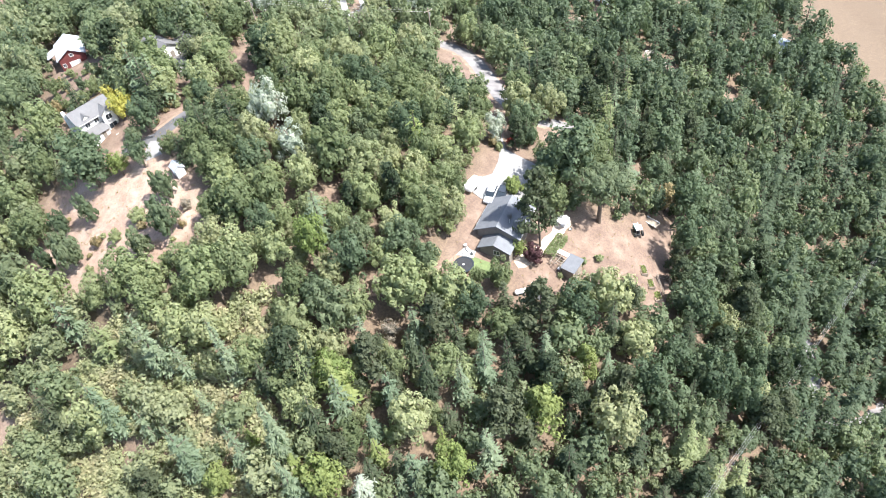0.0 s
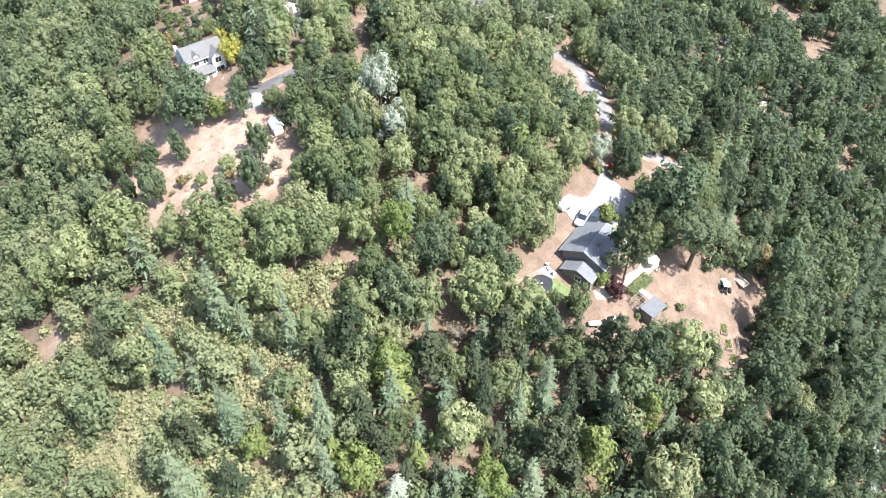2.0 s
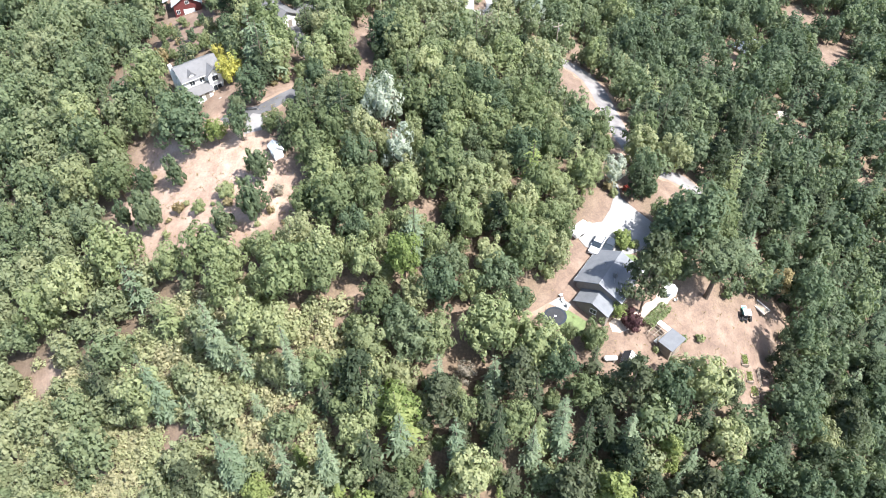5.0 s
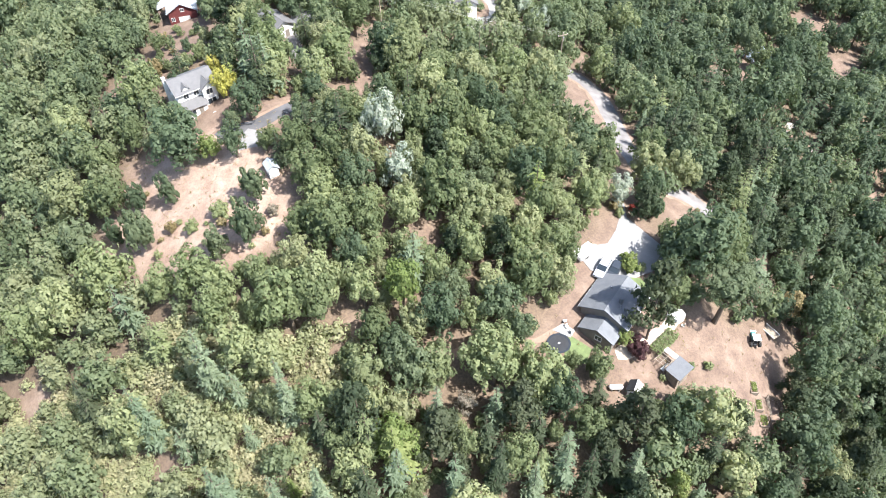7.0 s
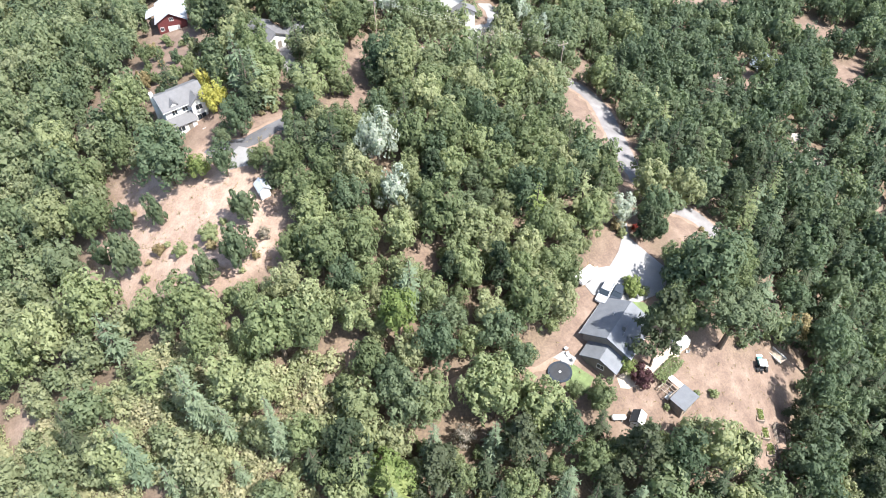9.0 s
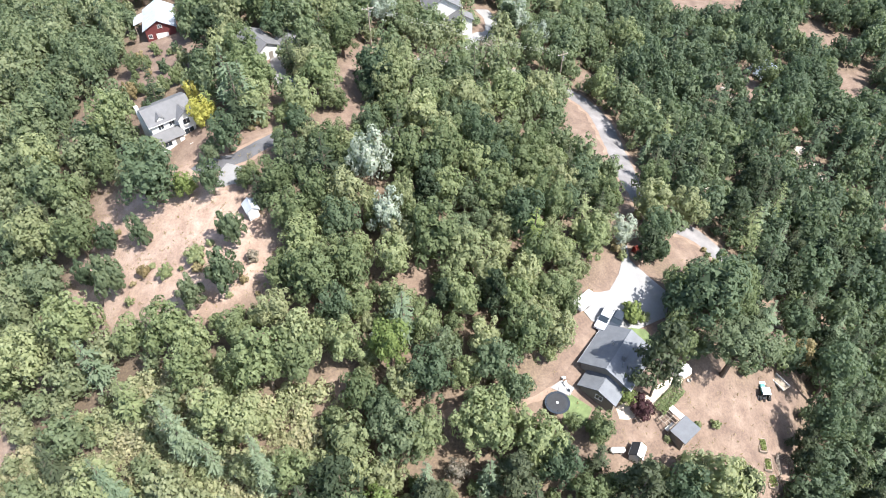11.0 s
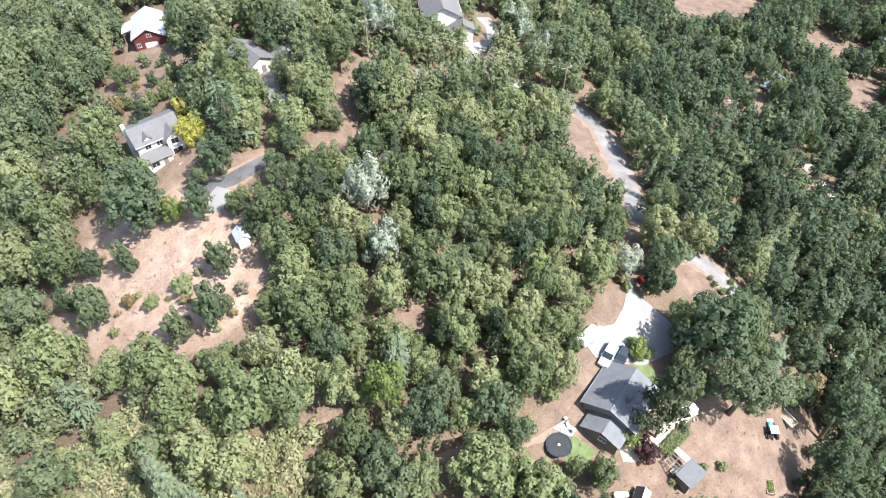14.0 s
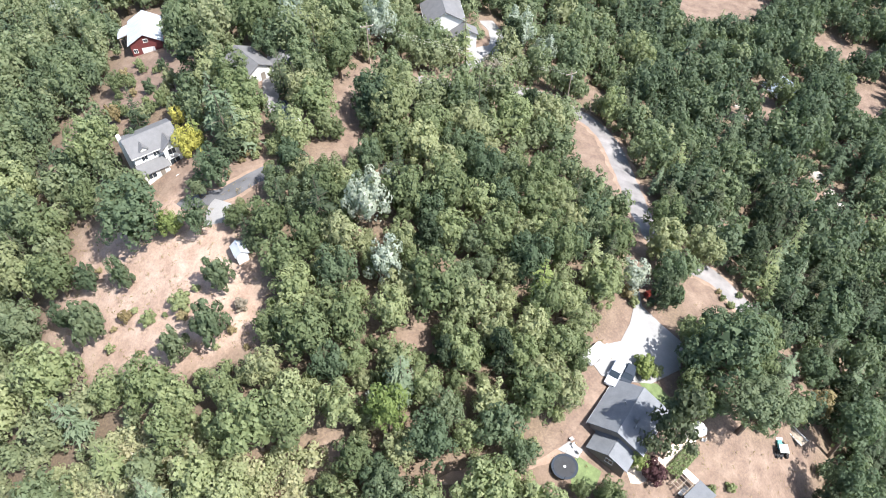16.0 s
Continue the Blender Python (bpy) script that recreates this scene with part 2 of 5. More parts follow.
EAST_BANK = [(78.9, 87.6), (89.9, 99.1), (95.4, 105.8), (99.1, 103.4), (89.8, 93.0), (81.1, 85.9)]
EAST_FIELD = [(137.2, 97.0), (140.9, 87.4), (144.0, 79.1), (147.4, 72.6), (153.5, 60.5), (172.8, 88.9), (143.9, 106.7)]
CLEARINGS = [YARD, MEADOW, GLADE, BEND, BULB, LANE_GARDEN, RED_YARD, HILLSIDE, WEST_BANK, LANDING, EAST_YARD, WHITE_HOUSE_SITE, FIELD, EAST_STRIP, EAST_BANK, EAST_FIELD]
ROAD = [(-34.5, 64.7), (-32.1, 64.9), (-27.2, 66.3), (-20.8, 68.4), (-14.2, 70.7), (-7.3, 72.9), (-0.7, 70.9), (4.9, 67.2), (7.8, 60.9), (8.6, 52.4), (8.9, 44.7), (9.1, 35.4), (9.8, 30.8), (10.9, 25.9), (14.3, 22.6), (19.7, 20.9), (23.8, 16.5), (27.7, 12.9)]
DRIVE = [(7.3, 23.6), (4.2, 16.9), (1.9, 8.9), (1.9, 3.3)]
LANE = [(-58.7, 30.3), (-61.9, 28.6), (-66.8, 25.4), (-72.7, 24.7), (-74.1, 23.9)]
TRACK = [(-40.4, 66.9), (-43.8, 63.7), (-47.7, 53.4), (-48.8, 47.2), (-46.5, 43.4), (-47.2, 38.1), (-49.7, 32.8)]
FOOTPATH = [(-46.1, -17.2), (-39.7, -19.6), (-33.2, -19.7), (-27.4, -18.2), (-21.5, -17.3), (-16.3, -16.3), (-12.7, -14.3)]
HILL_PATH = [(-79.2, 63.2), (-79.1, 55.1), (-84.3, 54.7), (-91.8, 55.5), (-97.8, 54.5), (-101.6, 49.7), (-103.3, 42.0)]
FAR_LANE = [(-21.0, 76.9), (-22.2, 78.7), (-19.9, 84.3), (-16.2, 87.5), (-15.3, 94.4), (-17.8, 99.8)]
WHITE_LANE = [(-63.6, 58.3), (-62.2, 51.2), (-59.4, 44.2), (-55.8, 39.6)]
APRON = [(-66.8, 23.9), (-67.7, 21.7), (-67.7, 19.5)]
CREEK = [(58.8, -28.4), (55.5, -36.9), (50.2, -44.9), (52.0, -48.6), (55.4, -50.0), (68.5, -45.7)]
LINES = [(ROAD, 2.4), (DRIVE, 3), (LANE, 2.2), (TRACK, 2.6), (FOOTPATH, 0.5), (HILL_PATH, 2), (FAR_LANE, 2.6), (WHITE_LANE, 1.3), (APRON, 1.6), (CREEK, 1)]
ROUND_GLADES = [(-74.2, 36.0, 3.5), (-70.4, 30.2, 3.0), (-72.4, 30.0, 2.5), (-34.6, -0.4, 2.6), (-24.4, 9.6, 1.6), (7.9, 79.8, 3.0), (-31.9, 30.9, 2.0), (30.7, 2.6, 2.5), (37.7, 0.7, 2.0), (-78.3, -33.0, 2.2), (15.9, -11.8, 3.5), (-13.1, -17.0, 2.6), (55.0, 52.8, 3.0), (-66.2, 58.3, 5.0), (-28.5, 90.1, 6.0), (88.2, 91.4, 6.0), (87.4, 97.3, 4.0), (83.3, 121.7, 3.0), (87.7, 119.3, 3.0), (91.7, 116.0, 3.0), (33.2, 8.9, 1.5), (-8.7, 46.3, 1.5), (-61.3, 35.4, 2.5), (-65.1, 34.2, 2.5), (-11.2, -23.3, 1.5), (-110.0, -13.8, 3.0), (107.4, 66.3, 5.0), (-96.2, 85.5, 6.0), (-93.4, 75.6, 5.0), (-92.6, 69.5, 4.0), (-66.7, 61.6, 5.0), (62.4, 95.9, 5.0), (46.7, 84.4, 2.5), (59.2, 59.9, 2.5), (61.3, 52.5, 3.0), (89.2, 122.5, 4.0), (96.9, 117.9, 3.0), (76.3, 42.6, 2.5), (44.9, 123.5, 3.0)]


def inside(poly, x, y):
    hit = False
    for (ax, ay), (bx, by) in zip(poly, poly[1:] + poly[:1]):
        if (ay > y) != (by > y) and x < (bx - ax) * (y - ay) / (by - ay) + ax:
            hit = not hit
    return hit


def from_line(line, x, y):
    best = 1e9
    for (ax, ay), (bx, by) in zip(line, line[1:]):
        dx, dy = bx - ax, by - ay
        t = min(max(((x - ax) * dx + (y - ay) * dy) / (dx * dx + dy * dy), 0), 1)
        best = min(best, math.hypot(x - ax - t * dx, y - ay - t * dy))
    return best


def is_open(x, y, margin=0.0):
    """Whether a spot is clear of trees."""
    if any(inside(p, x, y) for p in CLEARINGS):
        return True
    if any(math.hypot(x - gx, y - gy) < gr + margin for gx, gy, gr in ROUND_GLADES):
        return True
    return any(from_line(line, x, y) < half + margin for line, half in LINES)


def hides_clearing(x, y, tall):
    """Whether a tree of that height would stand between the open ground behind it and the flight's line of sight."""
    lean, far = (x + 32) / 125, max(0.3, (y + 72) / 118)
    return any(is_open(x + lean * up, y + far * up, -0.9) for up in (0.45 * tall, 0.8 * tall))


def part(name, bm, mat, parent=None, label="", smooth=False):
    """Links a bmesh as one mesh object under a thing or a part."""
    me = bpy.data.meshes.new(name)
    bm.to_mesh(me)
    bm.free()
    me.materials.append(mat)
    if smooth:
        me.polygons.foreach_set("use_smooth", [True] * len(me.polygons))
    ob = new(name, me)
    if parent is not None:
        ob.parent = parent
    if label:
        ob["label"] = label
    return ob


def thing(name, m, label, category, group="", kind=""):
    ob = new(name)
    ob.matrix_world = m
    return tagged(ob, label, category, group, kind)


def raw(name, verts, faces, mat, smooth=False):
    me = bpy.data.meshes.new(name)
    me.from_pydata([tuple(v) for v in verts], [], [tuple(f) for f in faces])
    me.materials.append(mat)
    if smooth:
        me.polygons.foreach_set("use_smooth", [True] * len(me.polygons))
    return me


def box(bm, x0, y0, z0, x1, y1, z1, bevel=0.0):
    vs = bmesh.ops.create_cube(bm, size=1)["verts"]
    bmesh.ops.scale(bm, vec=(x1 - x0, y1 - y0, z1 - z0), verts=vs)
    bmesh.ops.translate(bm, vec=((x0 + x1) / 2, (y0 + y1) / 2, (z0 + z1) / 2), verts=vs)
    if bevel:
        es = {e for v in vs for e in v.link_edges}
        bmesh.ops.bevel(bm, geom=list(es), offset=bevel, segments=2, affect="EDGES")
    return bm


def boxed(*a, bevel=0.0):
    return box(bmesh.new(), *a, bevel=bevel)


def tube(bm, a, b, r0, r1=None, n=8, caps=True):
    """A tapered round bar from a to b."""
    a, b = Vector(a), Vector(b)
    d = b - a
    vs = bmesh.ops.create_cone(bm, cap_ends=caps, segments=n, radius1=r0, radius2=r0 if r1 is None else r1, depth=d.length)["verts"]
    bmesh.ops.transform(bm, matrix=Matrix.Translation((a + b) / 2) @ d.to_track_quat("Z", "Y").to_matrix().to_4x4(), verts=vs)
    return bm


def bars(segments, r, n=6):
    bm = bmesh.new()
    for a, b in segments:
        tube(bm, a, b, r, n=n)
    return bm


def prism(bm, profile, y0, y1):
    """A profile in x and z, drawn out along y."""
    f = [bm.verts.new((x, y0, z)) for x, z in profile]
    g = [bm.verts.new((x, y1, z)) for x, z in profile]
    bm.faces.new(f)
    bm.faces.new(g[::-1])
    for i in range(len(f)):
        bm.faces.new((f[i], g[i], g[i - 1], f[i - 1]))
    bmesh.ops.recalc_face_normals(bm, faces=bm.faces[:])
    return bm


# ---- ground ----
def axis(lo, hi, step):
    near = np.arange(lo, hi + 0.1, step)
    out = np.array([8.0, 20, 45, 100, 220, 500, 1100, 2400])
    return np.concatenate([lo - out[::-1], near, hi + out])


gx, gy = axis(-200, 170, 2.0), axis(-110, 230, 2.0)
GX, GY = np.meshgrid(gx, gy)
GZ = height(GX, GY)
verts = np.stack([GX, GY, GZ], -1).reshape(-1, 3)
nx_, ny_ = len(gx), len(gy)
idx = np.arange(nx_ * ny_).reshape(ny_, nx_)
faces = np.stack([idx[:-1, :-1], idx[:-1, 1:], idx[1:, 1:], idx[1:, :-1]], -1).reshape(-1, 4)
me = raw("ground", verts.tolist(), faces.tolist(), GROUND, True)
openness = me.attributes.new("open", "FLOAT", "POINT")
sunlight_layer = me.attributes.new("paled", "FLOAT", "POINT")
values, paler = np.zeros(len(verts)), np.zeros(len(verts))
for k, (x, y, z) in enumerate(verts):
    if -140 < x < 140 and -70 < y < 230:
        values[k] = 1.0 if is_open(x, y, 0.8) else 0.0
        # Colour stands in for sun on meadow and west bank, and lightens the glade.
        paler[k] = 1.0 if inside(MEADOW, x, y) or inside(WEST_BANK, x, y) or inside(GLADE, x, y) else 0.0
for layer, field in ((openness, values), (sunlight_layer, paler)):
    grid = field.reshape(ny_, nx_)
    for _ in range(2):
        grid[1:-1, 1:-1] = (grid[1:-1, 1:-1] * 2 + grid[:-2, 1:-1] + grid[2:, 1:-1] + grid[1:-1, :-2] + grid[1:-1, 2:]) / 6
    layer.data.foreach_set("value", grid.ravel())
tagged(new("ground", me), "dry tawny hillside with pinkish soil and leaf litter", "ground", kind="structure")


def strip(name, line, width, mat, label, category, lift=0.06, wobble=0.15, seed=1):
    """A road or path that lies on the slope along a line, with a slightly uneven edge and its own thickness."""
    pts = [Vector((*p, 0)) for p in line]
    fine = []
    for k in range(len(pts) - 1):
        p0, p1, p2, p3 = pts[max(k - 1, 0)], pts[k], pts[k + 1], pts[min(k + 2, len(pts) - 1)]
        n = max(2, int((p2 - p1).length / 1.0))
        for i in range(n):
            t = i / n
            fine.append(0.5 * (2 * p1 + (p2 - p0) * t + (2 * p0 - 5 * p1 + 4 * p2 - p3) * t * t + (3 * p1 - p0 - 3 * p2 + p3) * t**3))
    fine.append(pts[-1])
    rnd = random.Random(seed)
    cols = max(3, int(width / 0.9) + 1)
    vs, fs = [], []
    for k, p in enumerate(fine):
        d = (fine[min(k + 1, len(fine) - 1)] - fine[max(k - 1, 0)]).normalized()
        side = Vector((d.y, -d.x, 0))
        half = width / 2 + rnd.uniform(-wobble, wobble)
        for c in range(cols):
            q = p + side * half * (2 * c / (cols - 1) - 1)
            vs.append((q.x, q.y, h(q.x, q.y) + (lift if 0 < c < cols - 1 else lift - 0.02)))
        q0, q1 = vs[-cols], vs[-1]
        vs += [(q0[0], q0[1], q0[2] - 0.25), (q1[0], q1[1], q1[2] - 0.25)]
    n = cols + 2
    for k in range(len(fine) - 1):
        a, b = k * n, (k + 1) * n
        for c in range(cols - 1):
            fs.append((a + c, a + c + 1, b + c + 1, b + c))
        fs.append((a + cols, a, b, b + cols))
        fs.append((a + cols - 1, a + cols + 1, b + cols + 1, b + cols - 1))
    return tagged(new(name, raw(name, vs, fs, mat)), label, category, kind="structure")


def slab(name, outline, mat, label, category, lift=0.08, cell=1.0):
    """A paved area on the slope, cut to an outline."""
    xs, ys = [p[0] for p in outline], [p[1] for p in outline]
    bm = bmesh.new()
    bm.faces.new([bm.verts.new((x, y, 0)) for x, y in outline])
    for ax, lo, hi in ((0, min(xs), max(xs)), (1, min(ys), max(ys))):
        k = lo + cell
        while k < hi:
            co, no = [0, 0, 0], [0, 0, 0]
            co[ax], no[ax] = k, 1
            bmesh.ops.bisect_plane(bm, geom=bm.verts[:] + bm.edges[:] + bm.faces[:], plane_co=co, plane_no=no)
            k += cell
    ext = bmesh.ops.extrude_face_region(bm, geom=bm.faces[:])
    top = [v for v in ext["geom"] if isinstance(v, bmesh.types.BMVert)]
    up = set(top)
    for v in bm.verts:
        v.co.z = h(v.co.x, v.co.y) + (lift if v in up else -0.2)
    bmesh.ops.recalc_face_normals(bm, faces=bm.faces[:])
    ob = part(name, bm, mat)
    return tagged(ob, label, category, kind="structure")

# ---- roads, tracks and paving ----
strip("road", ROAD, 4.6, ASPHALT, "worn grey asphalt road winding through the woods", "road")
strip("road_shoulder", ROAD, 6.4, SOIL, "pinkish dirt shoulder of the asphalt road", "road shoulder", 0.03, 0.5)
strip("lane_shoulder", LANE, 4.4, SOIL, "pinkish dirt shoulder of the lane", "road shoulder", 0.03, 0.4)
strip("lane", LANE, 3.0, DARK_ASPHALT, "grey asphalt lane below the white house", "lane")
strip("lane_apron", APRON, 3.6, CONCRETE, "pale concrete apron off the lane", "driveway", 0.09)
strip("far_lane", FAR_LANE, 4.0, CONCRETE, "pale paved driveway to the far white house", "driveway")
strip("garage_lane", WHITE_LANE, 2.8, ASPHALT, "shaded grey asphalt driveway", "driveway")
strip("footpath", FOOTPATH, 1.3, SOIL, "narrow dirt footpath along the slope", "path", 0.05, 0.3)
strip("creek_track", CREEK, 2.6, ASPHALT, "grey paved track in the shaded hollow", "track", 0.05, 0.6)
slab("driveway", [(2.6, 17.5), (3.7, 17.7), (3.1, 9.9), (5.8, 6.8), (9.2, 3.6), (7.6, -1.2), (2.1, -4.2), (-3.6, -4.3), (-6.1, -3.6), (-7.8, -1.1), (-5.4, 1.4), (-2.0, 2.5), (0.2, 6.0), (1.6, 9.6)], CONCRETE, "bright pale concrete driveway before the grey-roofed house", "driveway", 0.1)
slab("concrete_pad", [(-12.2, -13.5), (-10.2, -14.6), (-11.1, -15.8), (-14.1, -14.7)], CONCRETE, "pale concrete pad beside the trampoline", "pad", 0.12)
slab("lawn", [(-11.1, -15.4), (-7.6, -17.4), (-8.9, -19.8), (-12.3, -19.6), (-12.5, -17.0)], GRASS, "small green lawn beside the house", "lawn", 0.05)
slab("back_lawn", [(-0.2, -4.0), (3.1, -4.1), (5.5, -7.0), (4.8, -8.1), (1.7, -6.5)], GRASS, "strip of green lawn behind the house", "lawn", 0.05)
strip("garden_path", [(-3.5, -18.0), (-0.7, -17.1), (2.7, -15.5), (7.0, -11.9), (9.9, -9.5)], 2.0, GRAVEL, "pale gravel path to the patio", "path", 0.05, 0.3)

# ---- trees: shapes ----
def leaf_cards(centres, normals, sizes, rnd, fold=0.35, stretch=1.0):
    """One small ragged leaf spray at each centre. Returns vertices (n, 3, 3)."""
    n = len(centres)
    r = rnd.normal(size=(n, 3))
    nor = normals / np.maximum(np.linalg.norm(normals, axis=1, keepdims=True), 1e-6)
    t = r - (r * nor).sum(1, keepdims=True) * nor
    t /= np.maximum(np.linalg.norm(t, axis=1, keepdims=True), 1e-6)
    b = np.cross(nor, t)
    s = sizes[:, None]
    j = rnd.uniform(0.6, 1.3, (n, 3, 1))
    k = rnd.uniform(-0.5, 0.5, (n, 1))
    out = np.stack([centres + t * s * j[:, 0] * stretch, centres - t * s * (0.5 + 0.3 * k) * stretch + b * s * j[:, 1] - nor * s * fold, centres - t * s * (0.5 - 0.3 * k) * stretch - b * s * j[:, 2] - nor * s * fold], 1)
    return out


def oak_crown(seed, count, squash=0.85, size=0.06, lobes=44, gap=0.42):
    """A crown of radius 1 about its centre: overlapping lobes of leaf tufts, an uneven outline and a few holes."""
    rnd = np.random.RandomState(seed)
    cen, rad = [np.array([0, 0, -0.05])], [0.62]
    lopsided = rnd.uniform(0.84, 1.12, 3)
    for k in range(lobes):
        a = 2.4 * k + rnd.uniform(-0.5, 0.5)
        up = -0.55 + 1.5 * (k + rnd.uniform(0, 1)) / lobes
        far = rnd.uniform(0.45, 0.98) * math.sqrt(max(0.05, 1 - up * up * 0.9))
        cen.append(np.array([math.cos(a) * far, math.sin(a) * far, up * squash * rnd.uniform(0.82, 1.0)]) * lopsided)
        rad.append(rnd.uniform(0.12, 0.28))
    cen, rad = np.array(cen), np.array(rad)
    waves = rnd.normal(size=(6, 3)) * 5.0
    shift = rnd.uniform(0, 6.28, 6)
    odds = rad**2 / (rad**2).sum()
    pts, nors = np.zeros((0, 3)), np.zeros((0, 3))
    while len(pts) < count:
        m = count
        k = rnd.choice(len(rad), m, p=odds)
        d = rnd.normal(size=(m, 3))
        d /= np.linalg.norm(d, axis=1, keepdims=True)
        p = cen[k] + d * rad[k][:, None] * rnd.uniform(0.8, 1.16, (m, 1))
        far = np.linalg.norm(p[:, None] - cen[None], axis=2) / rad[None]
        far[np.arange(m), k] = 9
        thin = np.sin(p @ waves.T + shift).mean(1)
        keep = (far.min(1) > 0.86) & ((d[:, 2] > -0.5) | (rnd.rand(m) < 0.3)) & (thin > -gap + rnd.normal(size=m) * 0.12)
        whole = p / np.maximum(np.linalg.norm(p, axis=1, keepdims=True), 1e-6)
        pts = np.concatenate([pts, p[keep]])
        nors = np.concatenate([nors, (d * 0.9 + whole * 0.4 + rnd.normal(size=(m, 3)) * 0.22 + (0, 0, 0.2))[keep]])
    pts, nors = pts[:count], nors[:count]
    cards = leaf_cards(pts, nors, rnd.uniform(0.5, 1.3, count) * size, rnd)
    inner = rnd.normal(size=(count // 16, 3))
    inner = inner / np.linalg.norm(inner, axis=1, keepdims=True) * rnd.uniform(0.2, 0.62, (len(inner), 1)) * (1, 1, squash)
    cards = np.concatenate([cards, leaf_cards(inner, inner, np.full(len(inner), 0.2), rnd)])
    return cards / np.percentile(np.hypot(cards[..., 0], cards[..., 1]), 95)


def fir_crown(seed, levels, spread=0.2, droop=0.35, twigs=3, top=1.0, bottom=0.1, per=6):
    """A conifer of height 1: uneven whorls of drooping boughs, each a fishbone of ragged needle sprays."""
    rnd = np.random.RandomState(seed)
    cards = []
    lean = rnd.uniform(0.75, 1.2, 5)
    for k in range(levels):
        f = (k + rnd.uniform(-0.45, 0.45)) / levels
        z = bottom + (top - bottom) * f
        belly = min(1.0, 0.62 + 2.2 * f)
        reach = spread * belly * (1.02 - f) ** 0.72 * rnd.uniform(0.72, 1.18) + 0.01
        m = max(3, int(per * (1 - 0.5 * f)))
        a0 = rnd.uniform(0, 6.28)
        for i in range(m):
            a = a0 + 2 * math.pi * i / m + rnd.uniform(-0.4, 0.4)
            if rnd.rand() < 0.1:
                continue
            ln = reach * rnd.uniform(0.55, 1.18) * lean[int(a / 1.2567) % 5]
            d, s = np.array([math.cos(a), math.sin(a), 0]), np.array([-math.sin(a), math.cos(a), 0])
            base = np.array([0, 0, z + rnd.uniform(-0.012, 0.012)])
            sag, tip_up = droop * rnd.uniform(0.5, 1.5), rnd.uniform(0.0, 0.3)

            def at(u):
                return base + d * ln * u + np.array([0, 0, -sag * ln * u * u + tip_up * ln * u])

            w = ln * 0.1
            roll = rnd.uniform(-0.6, 0.6)
            across = s * w + np.array([0, 0, roll * w])
            cards.append([at(0.1), at(0.55) + across, at(1.06), at(0.55) - across])
            for q in range(twigs):
                u = 0.25 + 0.66 * q / max(1, twigs - 1) * rnd.uniform(0.85, 1.1)
                for sg in (-1, 1):
                    side_len = ln * (0.46 - 0.27 * u) * rnd.uniform(0.6, 1.35)
                    p = at(u)
                    e = p + sg * s * side_len + d * side_len * rnd.uniform(0.4, 0.95) - np.array([0, 0, side_len * rnd.uniform(-0.1, 0.6)])
                    mid = (p + e) / 2
                    c = (d - sg * s * 0.6) * side_len * 0.2 + np.array([0, 0, rnd.uniform(-0.16, 0.16) * side_len])
                    cards.append([p, mid + c, e, mid - c])
    return np.array(cards)


def pine_crown(seed, count, size=0.045, clusters=24, slim=0.3):
    """A pine of height 1: open, uneven clusters of needle tufts round a tall stem."""
    rnd = np.random.RandomState(seed)
    pts, nors = [], []
    for k in range(clusters):
        z = 0.25 + 0.73 * (k + rnd.uniform(0, 1)) / clusters
        reach = slim * (1.03 - z) ** 0.6 * rnd.uniform(0.25, 1.05)
        a = rnd.uniform(0, 6.28)
        c = np.array([math.cos(a) * reach, math.sin(a) * reach, z])
        rr = rnd.uniform(0.05, 0.095) * (1.25 - 0.5 * z)
        for _ in range(count // clusters):
            d = rnd.normal(size=3)
            d /= np.linalg.norm(d)
            pts.append(c + d * rr * np.array([1.2, 1.2, 0.75]) * rnd.uniform(0.35, 1.1))
            nors.append(d + rnd.normal(size=3) * 0.4 + (0, 0, 0.3))
    pts, nors = np.array(pts), np.array(nors)
    return leaf_cards(pts, nors, rnd.uniform(0.6, 1.3, len(pts)) * size * 0.4, rnd, 0.3, 1.35)


def cards_mesh(name, cards, mat):
    n, k = cards.shape[:2]
    me = bpy.data.meshes.new(name)
    me.vertices.add(k * n)
    me.vertices.foreach_set("co", np.asarray(cards, np.float32).ravel())
    me.loops.add(k * n)
    me.loops.foreach_set("vertex_index", np.arange(k * n, dtype=np.int32))
    me.polygons.add(n)
    me.polygons.foreach_set("loop_start", np.arange(0, k * n, k, dtype=np.int32))
    me.update(calc_edges=True)
    me.materials.append(mat)
    return me


def oak_trunk(seed):
    """Trunk and limbs for a crown of radius 1 whose centre is at height 1.3."""
    rnd = random.Random(seed)
    bm = bmesh.new()
    fork = Vector((rnd.uniform(-0.06, 0.06), rnd.uniform(-0.06, 0.06), 0.62))
    tube(bm, (0, 0, -0.25), fork, 0.1, 0.07, 7)
    for k in range(5):
        a = k * 1.257 + rnd.uniform(-0.4, 0.4)
        end = Vector((math.cos(a) * rnd.uniform(0.4, 0.6), math.sin(a) * rnd.uniform(0.4, 0.6), rnd.uniform(1.1, 1.6)))
        mid = fork.lerp(end, 0.5) + Vector((0, 0, -0.08))
        tube(bm, fork, mid, 0.055, 0.038, 5)
        tube(bm, mid, end, 0.038, 0.012, 5)
    me = bpy.data.meshes.new("trunk")
    bm.to_mesh(me)
    bm.free()
    me.materials.append(BARK)
    return me


